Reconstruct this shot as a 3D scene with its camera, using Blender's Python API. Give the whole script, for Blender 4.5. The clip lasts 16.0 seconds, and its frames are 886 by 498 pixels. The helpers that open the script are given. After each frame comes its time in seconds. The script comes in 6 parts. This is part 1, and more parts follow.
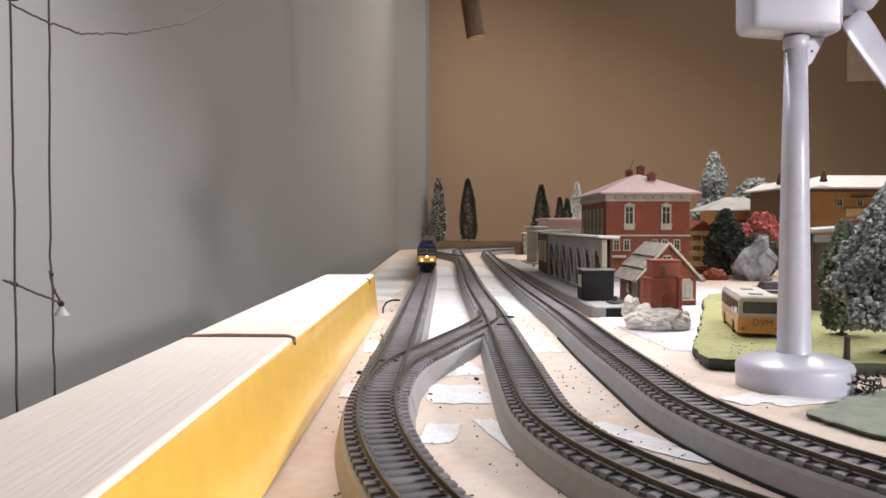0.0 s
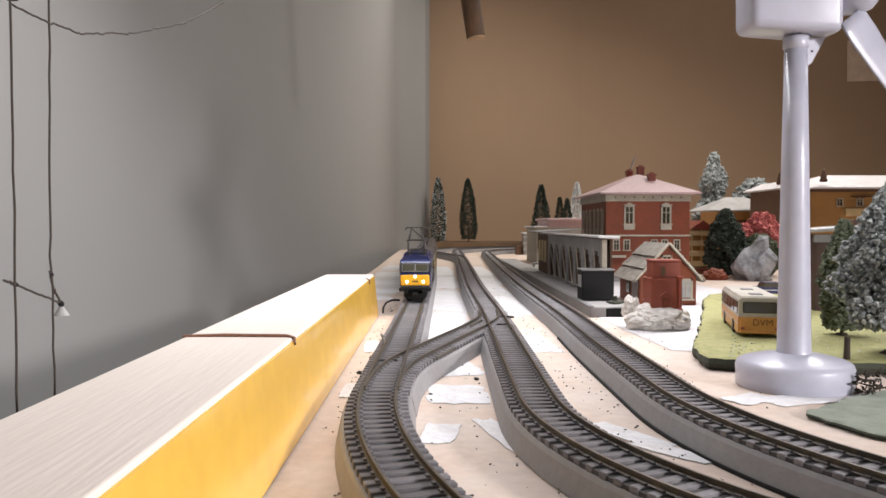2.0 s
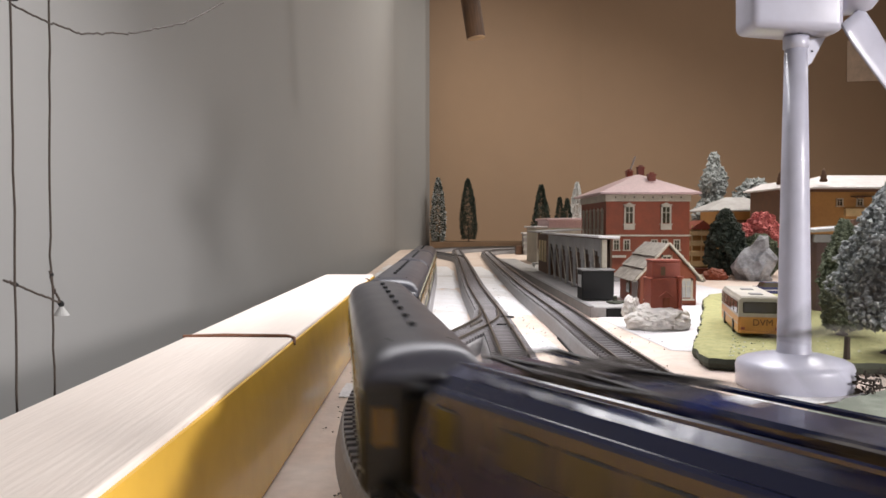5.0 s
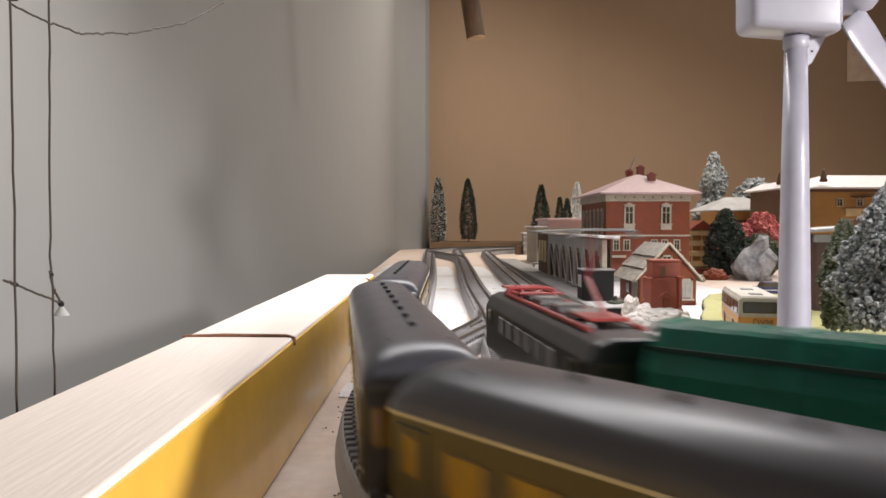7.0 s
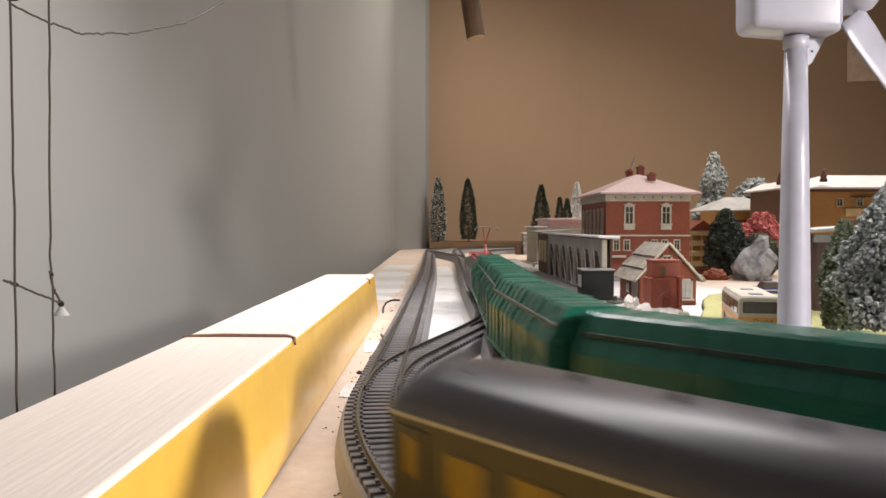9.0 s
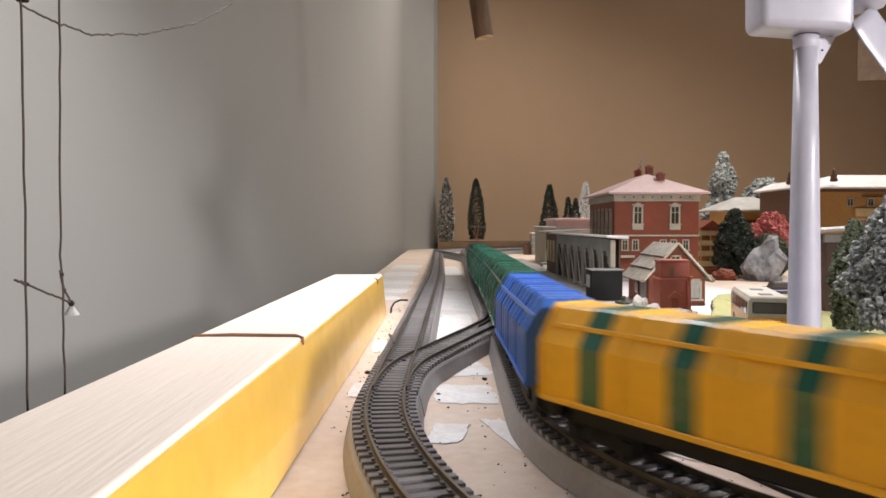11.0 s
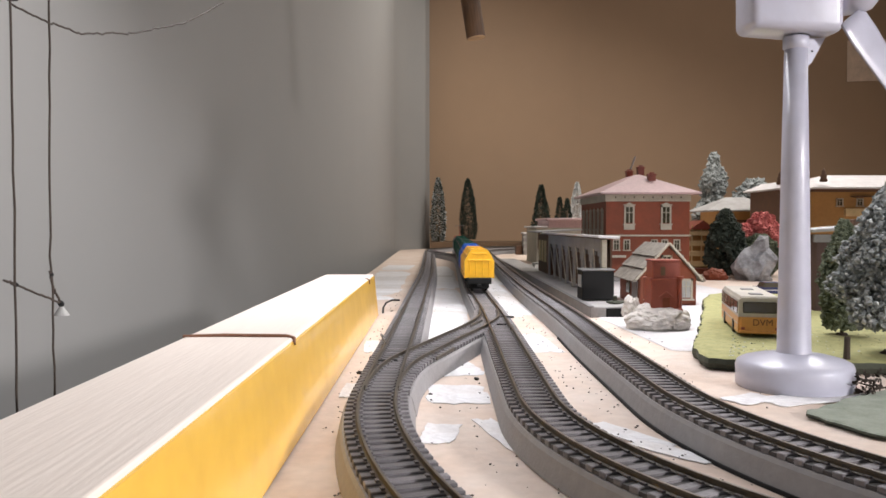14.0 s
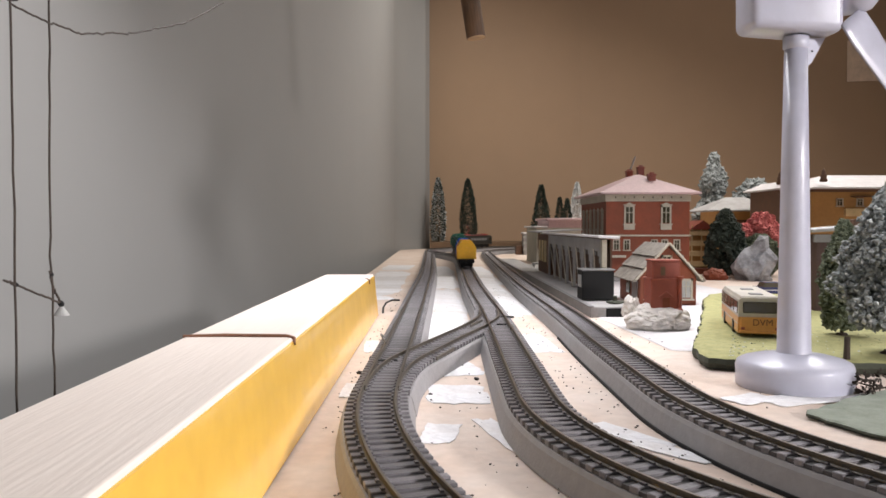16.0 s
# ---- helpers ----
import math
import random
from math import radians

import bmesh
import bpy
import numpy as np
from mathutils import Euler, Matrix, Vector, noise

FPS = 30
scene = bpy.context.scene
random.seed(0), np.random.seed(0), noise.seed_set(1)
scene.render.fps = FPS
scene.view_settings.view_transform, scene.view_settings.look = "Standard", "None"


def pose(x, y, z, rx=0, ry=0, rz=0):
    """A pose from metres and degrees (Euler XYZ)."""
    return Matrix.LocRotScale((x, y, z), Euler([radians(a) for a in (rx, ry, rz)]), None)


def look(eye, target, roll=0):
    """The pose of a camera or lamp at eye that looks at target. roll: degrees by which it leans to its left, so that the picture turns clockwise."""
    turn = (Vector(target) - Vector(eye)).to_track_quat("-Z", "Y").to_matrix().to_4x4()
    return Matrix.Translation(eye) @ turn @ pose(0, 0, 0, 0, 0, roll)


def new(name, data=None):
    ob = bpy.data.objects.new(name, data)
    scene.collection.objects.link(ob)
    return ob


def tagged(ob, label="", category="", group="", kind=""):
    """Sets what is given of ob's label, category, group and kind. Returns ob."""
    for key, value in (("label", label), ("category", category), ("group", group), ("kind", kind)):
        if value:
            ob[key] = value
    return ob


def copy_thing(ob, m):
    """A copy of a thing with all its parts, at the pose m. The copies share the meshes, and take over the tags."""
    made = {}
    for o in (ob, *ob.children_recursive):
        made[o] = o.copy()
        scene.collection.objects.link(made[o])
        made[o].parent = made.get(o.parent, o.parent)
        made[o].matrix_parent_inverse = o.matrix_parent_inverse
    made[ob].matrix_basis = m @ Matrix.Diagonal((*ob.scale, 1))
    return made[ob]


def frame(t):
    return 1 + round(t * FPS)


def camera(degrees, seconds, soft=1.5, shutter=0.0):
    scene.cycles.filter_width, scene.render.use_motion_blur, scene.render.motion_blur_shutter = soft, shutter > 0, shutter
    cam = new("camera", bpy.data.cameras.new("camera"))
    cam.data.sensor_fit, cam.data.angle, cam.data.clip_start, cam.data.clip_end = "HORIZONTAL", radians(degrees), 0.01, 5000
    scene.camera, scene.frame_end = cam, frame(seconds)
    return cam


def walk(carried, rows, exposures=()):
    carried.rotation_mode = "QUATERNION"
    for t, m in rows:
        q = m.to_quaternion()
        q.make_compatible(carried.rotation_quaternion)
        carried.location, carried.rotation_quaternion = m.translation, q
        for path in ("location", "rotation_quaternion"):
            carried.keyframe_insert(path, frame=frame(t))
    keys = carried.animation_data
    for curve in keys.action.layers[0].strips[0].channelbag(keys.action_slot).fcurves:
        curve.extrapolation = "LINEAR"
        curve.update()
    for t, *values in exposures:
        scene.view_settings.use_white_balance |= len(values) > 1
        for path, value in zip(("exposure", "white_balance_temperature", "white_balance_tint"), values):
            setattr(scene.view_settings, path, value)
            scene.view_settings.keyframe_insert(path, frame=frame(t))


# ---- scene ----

# ---- camera ----
cam = camera(61.0, 16.0, soft=1.6, shutter=0.9)
EYE = (0.0, 0.0, 0.0935)
# a knock turns the camera a little at 11 s; it swings back
walk(cam, [(t, pose(*EYE, 90 - 1.77, 0, -0.56 + turn)) for t, turn in
           ((0.0, 0.0), (9.2, 0.0), (10.4, 0.0), (11.0, 0.62), (11.3, 0.50), (11.4, 0.33), (11.5, 0.19), (11.6, 0.09), (11.7, 0.02), (11.8, 0.0), (16.0, 0.0))],
     [(0.0, 0.0, 6500, 10), (4.2, 0.0, 6500, 10), (6.3, 0.12, 6650, 10), (7.0, 0.12, 6750, 10), (7.6, 0.10, 7050, 10), (9.2, 0.12, 6850, 10), (11.5, 0.10, 6680, 10), (12.2, 0.05, 6500, 10), (13.0, -0.05, 6500, 10), (16.0, -0.03, 6500, 10)])

# ---- light ----
world = bpy.data.worlds.new("room_world")
scene.world = world
world.use_nodes = True
world.node_tree.nodes["Background"].inputs[0].default_value = (0.9, 0.95, 1.0, 1)
world.node_tree.nodes["Background"].inputs[1].default_value = 0.05


def area_lamp(name, eye, target, size_x, size_y, power, colour, spread):
    lamp = bpy.data.lights.new(name, "AREA")
    lamp.shape, lamp.size, lamp.size_y, lamp.energy, lamp.color = "RECTANGLE", size_x, size_y, power, colour
    lamp.spread = radians(spread)
    ob = new(name, lamp)
    ob.matrix_world = look(eye, target)
    return ob


area_lamp("desk_lamp", (1.00, -0.48, 0.38), (-0.08, 0.28, -0.03), 0.11, 0.11, 4.0, (1.0, 0.96, 0.98), 78)
area_lamp("strip_light", (0.18, 0.74, 0.48), (0.11, 0.70, 0.0), 0.16, 1.05, 4.6, (0.97, 0.955, 1.0), 130)
# unseen lamp added to brighten the back walls and their left corner
area_lamp("shaded_strip_light", (0.55, 1.95, 1.03), (0.35, 2.2, 0.0), 0.2, 1.5, 11.0, (1.0, 0.945, 0.90), 144)
area_lamp("ceiling_light", (1.15, 1.45, 1.50), (-0.1, 1.95, 0.15), 0.6, 1.2, 14.0, (1.0, 0.94, 0.90), 165)
# soft fill added behind the eye; the wall there has no window
area_lamp("window_light", (0.45, -1.9, 0.55), (0.2, 1.0, 0.05), 1.2, 0.7, 3.6, (0.88, 0.92, 1.0), 160)


# ---- materials ----
def shader(name, colour, rough=0.6, metal=0.0, second=None, scale=40.0, mix=0.5, bump=0.0, bump_scale=200.0,
           emit=0.0, coat=0.0, stretch=(1, 1, 1), per_object=0.0, spec=0.5, detail=6.0, grainy=0.17):
    """A principled material: colour varied by two noises, relief by a third."""
    mat = bpy.data.materials.new(name)
    mat.use_nodes = True
    nt = mat.node_tree
    nodes, links = nt.nodes, nt.links
    bsdf = nodes["Principled BSDF"]
    bsdf.inputs["Roughness"].default_value = rough
    bsdf.inputs["Metallic"].default_value = metal
    bsdf.inputs["Coat Weight"].default_value = coat
    bsdf.inputs["Specular IOR Level"].default_value = spec
    coords = nodes.new("ShaderNodeTexCoord")
    mapping = nodes.new("ShaderNodeMapping")
    mapping.inputs["Scale"].default_value = stretch
    links.new(coords.outputs["Object"], mapping.inputs[0])
    if second is None:
        second = tuple(c * 0.75 for c in colour)
    n1 = nodes.new("ShaderNodeTexNoise")
    n1.inputs["Scale"].default_value, n1.inputs["Detail"].default_value = scale, detail
    n1.inputs["Roughness"].default_value = 0.65
    links.new(mapping.outputs[0], n1.inputs["Vector"])
    ramp = nodes.new("ShaderNodeValToRGB")
    ramp.color_ramp.elements[0].position = 0.5 - 0.25 * mix
    ramp.color_ramp.elements[1].position = 0.5 + 0.35 * mix + 0.05
    ramp.color_ramp.elements[0].color = (*second, 1)
    ramp.color_ramp.elements[1].color = (*colour, 1)
    links.new(n1.outputs["Fac"], ramp.inputs[0])
    out = ramp.outputs[0]
    n2 = nodes.new("ShaderNodeTexNoise")
    n2.inputs["Scale"].default_value, n2.inputs["Detail"].default_value = scale * 9, 3
    links.new(mapping.outputs[0], n2.inputs["Vector"])
    grain = nodes.new("ShaderNodeMapRange")
    grain.inputs["To Min"].default_value, grain.inputs["To Max"].default_value = 1 - grainy, 1 + 0.85 * grainy
    links.new(n2.outputs["Fac"], grain.inputs["Value"])
    mul = nodes.new("ShaderNodeMix")
    mul.data_type, mul.blend_type = "RGBA", "MULTIPLY"
    mul.inputs["Factor"].default_value = 1.0
    links.new(out, mul.inputs["A"])
    links.new(grain.outputs[0], mul.inputs["B"])
    out = mul.outputs["Result"]
    if per_object:
        info = nodes.new("ShaderNodeObjectInfo")
        rng = nodes.new("ShaderNodeMapRange")
        rng.inputs["To Min"].default_value, rng.inputs["To Max"].default_value = 1 - per_object, 1 + per_object
        links.new(info.outputs["Random"], rng.inputs["Value"])
        mul2 = nodes.new("ShaderNodeMix")
        mul2.data_type, mul2.blend_type = "RGBA", "MULTIPLY"
        mul2.inputs["Factor"].default_value = 1.0
        links.new(out, mul2.inputs["A"])
        links.new(rng.outputs[0], mul2.inputs["B"])
        out = mul2.outputs["Result"]
    links.new(out, bsdf.inputs["Base Color"])
    rr = nodes.new("ShaderNodeMapRange")
    rr.inputs["To Min"].default_value, rr.inputs["To Max"].default_value = max(0.03, rough - 0.1), min(1, rough + 0.1)
    links.new(n1.outputs["Fac"], rr.inputs["Value"])
    links.new(rr.outputs[0], bsdf.inputs["Roughness"])
    if bump:
        n3 = nodes.new("ShaderNodeTexNoise")
        n3.inputs["Scale"].default_value, n3.inputs["Detail"].default_value = bump_scale, 5
        links.new(mapping.outputs[0], n3.inputs["Vector"])
        bn = nodes.new("ShaderNodeBump")
        bn.inputs["Strength"].default_value, bn.inputs["Distance"].default_value = bump, 0.4 / bump_scale
        links.new(n3.outputs["Fac"], bn.inputs["Height"])
        links.new(bn.outputs[0], bsdf.inputs["Normal"])
    if emit:
        bsdf.inputs["Emission Color"].default_value = (*colour, 1)
        bsdf.inputs["Emission Strength"].default_value = emit
    return mat


M = {}
M["wall_grey"] = shader("wall_grey", (0.272, 0.269, 0.258), 0.7, second=(0.264, 0.261, 0.250), scale=1.2, detail=2, grainy=0.03)
M["wall_brown"] = shader("wall_brown", (0.345, 0.231, 0.143), 0.75, second=(0.325, 0.217, 0.135), scale=1.5, detail=2, grainy=0.04)
M["wall_stain"] = shader("wall_stain", (0.40, 0.28, 0.11), 0.75, second=(0.44, 0.29, 0.14), scale=4)
M["wall_white"] = shader("wall_white", (0.62, 0.58, 0.52), 0.8, scale=3)
M["floor_dark"] = shader("floor_dark", (0.12, 0.10, 0.09), 0.7, scale=6)
M["board"] = shader("board", (0.56, 0.42, 0.325), 0.75, second=(0.62, 0.53, 0.46), scale=16, mix=0.6, bump=0.2, bump_scale=400)
M["paper"] = shader("paper", (0.74, 0.745, 0.77), 0.8, second=(0.64, 0.62, 0.61), scale=30, bump=0.4, bump_scale=60, per_object=0.08)
M["paper_old"] = shader("paper_old", (0.63, 0.635, 0.66), 0.8, second=(0.56, 0.53, 0.50), scale=18, bump=0.4, bump_scale=60)
M["bed"] = shader("bed", (0.30, 0.29, 0.29), 0.6, second=(0.25, 0.24, 0.24), scale=25, bump=0.3, bump_scale=600)
M["sleeper"] = shader("sleeper", (0.18, 0.168, 0.176), 0.38, second=(0.115, 0.107, 0.112), scale=150, per_object=0.25, bump=0.3, bump_scale=500)
M["rail"] = shader("rail", (0.13, 0.112, 0.088), 0.45, metal=0.3, second=(0.085, 0.073, 0.058), scale=60)
M["rail_top"] = shader("rail_top", (0.24, 0.21, 0.175), 0.32, metal=0.9, scale=60)
M["web"] = shader("web", (0.085, 0.079, 0.078), 0.8, second=(0.055, 0.051, 0.051), scale=80, bump=0.3, bump_scale=700)
M["pine"] = shader("pine", (0.80, 0.72, 0.645), 0.6, second=(0.74, 0.655, 0.58), grainy=0.05, scale=7, stretch=(9, 0.5, 9), mix=1.0, bump=0.06, bump_scale=60)
M["yellow_paint"] = shader("yellow_paint", (0.83, 0.51, 0.085), 0.24, second=(0.80, 0.48, 0.075), scale=6, coat=0.3)
M["twine"] = shader("twine", (0.20, 0.09, 0.05), 0.9, scale=300)
M["cord"] = shader("cord", (0.05, 0.035, 0.025), 0.8, scale=200)
M["black"] = shader("black", (0.008, 0.008, 0.008), 0.6, spec=0.25, scale=60)
M["white_plastic"] = shader("white_plastic", (0.50, 0.50, 0.58), 0.34, second=(0.47, 0.47, 0.55), scale=8, coat=0.2)
M["loco_blue"] = shader("loco_blue", (0.013, 0.021, 0.095), 0.25, second=(0.010, 0.017, 0.075), scale=30, coat=0.3)
M["loco_yellow"] = shader("loco_yellow", (0.85, 0.46, 0.02), 0.35, second=(0.8, 0.42, 0.02), scale=30)
M["coach_blue"] = shader("coach_blue", (0.020, 0.020, 0.018), 0.35, scale=30)
M["coach_roof"] = shader("coach_roof", (0.050, 0.050, 0.060), 0.32, second=(0.040, 0.040, 0.049), scale=40)
# amber light in the coach panes is put into this base colour
M["coach_window"] = shader("coach_window", (0.25, 0.14, 0.018), 0.12, second=(0.14, 0.08, 0.011), scale=20)
M["glass_dark"] = shader("glass_dark", (0.07, 0.065, 0.045), 0.08, second=(0.04, 0.035, 0.02), scale=20)
M["line_light"] = shader("line_light", (0.42, 0.42, 0.40), 0.5, scale=40)
M["wagon_green"] = shader("wagon_green", (0.006, 0.115, 0.075), 0.28, second=(0.005, 0.092, 0.06), scale=30)
M["seam_dark"] = shader("seam_dark", (0.004, 0.03, 0.02), 0.5, scale=30)
M["wagon_blue"] = shader("wagon_blue", (0.022, 0.15, 0.60), 0.35, second=(0.018, 0.12, 0.5), scale=30)
M["wagon_yellow"] = shader("wagon_yellow", (0.85, 0.46, 0.015), 0.4, second=(0.8, 0.42, 0.015), scale=30)
M["red"] = shader("red", (0.33, 0.035, 0.03), 0.4, scale=30)
M["steel"] = shader("steel", (0.20, 0.195, 0.19), 0.4, metal=0.7, scale=60)
M["panto_dark"] = shader("panto_dark", (0.035, 0.028, 0.024), 0.5, metal=0.2, scale=60)
M["lamp_glow"] = shader("lamp_glow", (1.0, 0.95, 0.84), 0.4, emit=7.0)
M["brick"] = shader("brick", (0.235, 0.050, 0.018), 0.65, second=(0.17, 0.038, 0.012), scale=30, bump=0.2, bump_scale=500)
M["trim"] = shader("trim", (0.50, 0.45, 0.36), 0.6, scale=40)
M["pink_roof"] = shader("pink_roof", (0.62, 0.44, 0.44), 0.55, second=(0.54, 0.38, 0.38), scale=25)
M["snow"] = shader("snow", (0.62, 0.60, 0.60), 0.8, second=(0.52, 0.50, 0.50), scale=30, bump=0.4, bump_scale=300)
M["grey_stone"] = shader("grey_stone", (0.36, 0.35, 0.34), 0.8, second=(0.28, 0.27, 0.26), scale=40, bump=0.3, bump_scale=300)
M["slate"] = shader("slate", (0.34, 0.31, 0.265), 0.9, second=(0.17, 0.15, 0.125), scale=90, mix=0.8, bump=0.6, bump_scale=400)
M["ochre"] = shader("ochre", (0.45, 0.25, 0.08), 0.65, second=(0.39, 0.21, 0.07), scale=25)
M["cream"] = shader("cream", (0.70, 0.55, 0.30), 0.6, scale=25)
M["brown_wood"] = shader("brown_wood", (0.13, 0.065, 0.035), 0.7, scale=60)
M["shed_brown"] = shader("shed_brown", (0.065, 0.030, 0.022), 0.7, scale=60)
M["red_plastic"] = shader("red_plastic", (0.29, 0.064, 0.034), 0.42, second=(0.24, 0.052, 0.03), scale=30)
M["plaster"] = shader("plaster", (0.72, 0.69, 0.65), 0.9, second=(0.58, 0.55, 0.51), scale=40, bump=0.6, bump_scale=150)
M["grass"] = shader("grass", (0.43, 0.39, 0.18), 0.95, second=(0.22, 0.23, 0.09), scale=110, mix=0.9, bump=1.0, bump_scale=700)
M["grass_dull"] = shader("grass_dull", (0.34, 0.36, 0.30), 0.95, second=(0.20, 0.23, 0.18), scale=60, mix=0.8, bump=1.0, bump_scale=700)
M["mat_edge"] = shader("mat_edge", (0.06, 0.065, 0.045), 0.9, scale=60)
M["bus_orange"] = shader("bus_orange", (0.60, 0.28, 0.05), 0.4, second=(0.54, 0.24, 0.045), scale=30)
M["bus_white"] = shader("bus_white", (0.52, 0.48, 0.41), 0.45, scale=30)
M["lettering"] = shader("lettering", (0.16, 0.06, 0.015), 0.6, scale=60)
M["leaf_dark"] = shader("leaf_dark", (0.035, 0.05, 0.035), 0.8, second=(0.02, 0.03, 0.02), scale=90, mix=0.8)
M["leaf_frost"] = shader("leaf_frost", (0.46, 0.48, 0.48), 0.85, second=(0.10, 0.115, 0.105), scale=140, mix=0.7)
M["leaf_snow"] = shader("leaf_snow", (0.62, 0.63, 0.62), 0.85, second=(0.40, 0.42, 0.40), scale=90)
M["leaf_speckle"] = shader("leaf_speckle", (0.50, 0.50, 0.45), 0.85, second=(0.02, 0.025, 0.02), scale=160, mix=0.25)
M["leaf_white"] = shader("leaf_white", (0.82, 0.82, 0.80), 0.85, second=(0.66, 0.67, 0.66), scale=90)
M["gutter_line"] = shader("gutter_line", (0.55, 0.50, 0.34), 0.5, scale=40)
M["leaf_pink"] = shader("leaf_pink", (0.78, 0.30, 0.27), 0.85, second=(0.50, 0.11, 0.11), scale=110, mix=0.8)
M["leaf_olive"] = shader("leaf_olive", (0.19, 0.21, 0.14), 0.85, second=(0.05, 0.065, 0.035), scale=110, mix=0.8)
M["rock"] = shader("rock", (0.58, 0.60, 0.63), 0.6, second=(0.16, 0.16, 0.17), scale=38, mix=0.45, bump=0.8, bump_scale=120)
M["bark"] = shader("bark", (0.05, 0.035, 0.025), 0.9, scale=100)
M["wood_stick"] = shader("wood_stick", (0.24, 0.12, 0.05), 0.7, second=(0.05, 0.024, 0.010), scale=45, stretch=(1, 1, 0.22), mix=0.8, bump=0.5, bump_scale=80)
M["wood_cut"] = shader("wood_cut", (0.62, 0.40, 0.22), 0.8, scale=60)
M["crumb"] = shader("crumb", (0.04, 0.035, 0.03), 0.9, scale=100)
M["strip_brown"] = shader("strip_brown", (0.16, 0.095, 0.05), 0.8, scale=30)
M["grey_plastic"] = shader("grey_plastic", (0.20, 0.195, 0.19), 0.6, scale=50)
M["note"] = shader("note", (0.70, 0.55, 0.42), 0.8, scale=30)


# ---- mesh helpers ----
def mesh_of(name, bm, mats, smooth=False):
    me = bpy.data.meshes.new(name)
    bm.normal_update()
    if smooth:
        for f in bm.faces:
            f.smooth = True
    bm.to_mesh(me)
    bm.free()
    for m in (mats if isinstance(mats, (list, tuple)) else [mats]):
        me.materials.append(M[m])
    return me


def part(name, bm, mats, parent=None, label="", smooth=False):
    ob = new(name, mesh_of(name, bm, mats, smooth))
    if parent is not None:
        ob.parent = parent
    if label:
        tagged(ob, label)
    return ob


def thing(name, m, label, category, group="", kind=""):
    ob = new(name)
    ob.empty_display_size = 0.01
    ob.matrix_world = m
    return tagged(ob, label, category, group, kind)


def box(bm, x0, x1, y0, y1, z0, z1, bevel=0.0, m=None, mat=0, segs=1):
    r = bmesh.ops.create_cube(bm, size=1.0)
    vs = r["verts"]
    bmesh.ops.scale(bm, vec=(x1 - x0, y1 - y0, z1 - z0), verts=vs)
    bmesh.ops.translate(bm, vec=((x0 + x1) / 2, (y0 + y1) / 2, (z0 + z1) / 2), verts=vs)
    fs = list({f for v in vs for f in v.link_faces})
    for f in fs:
        f.material_index = mat
    if bevel:
        es = list({e for v in vs for e in v.link_edges})
        r = bmesh.ops.bevel(bm, geom=es, offset=bevel, segments=segs, affect="EDGES", profile=0.5)
        vs = list({v for f in r["faces"] for v in f.verts} | {v for v in vs if v.is_valid})
        for f in r["faces"]:
            f.material_index = mat
    if m is not None:
        bmesh.ops.transform(bm, matrix=m, verts=vs)
    return vs


def cyl(bm, r0, r1, h, m=None, n=16, mat=0, caps=True):
    """A cone frustum from z=0 to z=h."""
    r = bmesh.ops.create_cone(bm, cap_ends=caps, segments=n, radius1=r0, radius2=r1, depth=h)
    vs = r["verts"]
    bmesh.ops.translate(bm, vec=(0, 0, h / 2), verts=vs)
    for f in {f for v in vs for f in v.link_faces}:
        f.material_index = mat
    if m is not None:
        bmesh.ops.transform(bm, matrix=m, verts=vs)
    return vs


def rod(bm, a, b, r, n=6, r1=None, mat=0):
    a, b = Vector(a), Vector(b)
    d = b - a
    m = Matrix.Translation(a) @ d.to_track_quat("Z", "Y").to_matrix().to_4x4()
    return cyl(bm, r, r if r1 is None else r1, d.length, m, n, mat)


def lathe(bm, profile, n=32, m=None, mat=0):
    """Spin (radius, z) points about z."""
    rings = []
    for r, z in profile:
        if r < 1e-6:
            rings.append([bm.verts.new((0, 0, z))])
        else:
            rings.append([bm.verts.new((r * math.cos(2 * math.pi * i / n), r * math.sin(2 * math.pi * i / n), z)) for i in range(n)])
    for a, b in zip(rings, rings[1:]):
        for i in range(n):
            j = (i + 1) % n
            q = [a[i % len(a)], a[j % len(a)], b[j % len(b)], b[i % len(b)]]
            q = list(dict.fromkeys(q))
            if len(q) > 2:
                f = bm.faces.new(q)
                f.material_index = mat
    vs = [v for r in rings for v in r]
    if m is not None:
        bmesh.ops.transform(bm, matrix=m, verts=vs)
    return vs


def prism(bm, outline, y0, y1, m=None, mat=0):
    """Extrude an outline of (x, z) along y."""
    a = [bm.verts.new((x, y0, z)) for x, z in outline]
    b = [bm.verts.new((x, y1, z)) for x, z in outline]
    n = len(a)
    fs = [bm.faces.new(a), bm.faces.new(list(reversed(b)))]
    for i in range(n):
        fs.append(bm.faces.new([a[i], b[i], b[(i + 1) % n], a[(i + 1) % n]]))
    for f in fs:
        f.material_index = mat
    if m is not None:
        bmesh.ops.transform(bm, matrix=m, verts=a + b)
    bmesh.ops.recalc_face_normals(bm, faces=fs)
    return a + b


def tube(name, pts, r, mat, parent=None, label=""):
    cu = bpy.data.curves.new(name, "CURVE")
    cu.dimensions, cu.bevel_depth, cu.bevel_resolution = "3D", r, 2
    sp = cu.splines.new("POLY")
    sp.points.add(len(pts) - 1)
    for p, q in zip(sp.points, pts):
        p.co = (*q, 1)
    cu.materials.append(M[mat])
    ob = new(name, cu)
    if parent is not None:
        ob.parent = parent
    if label:
        tagged(ob, label)
    return ob


# ---- plan: ground height and tracks ----
RISE = 0.003
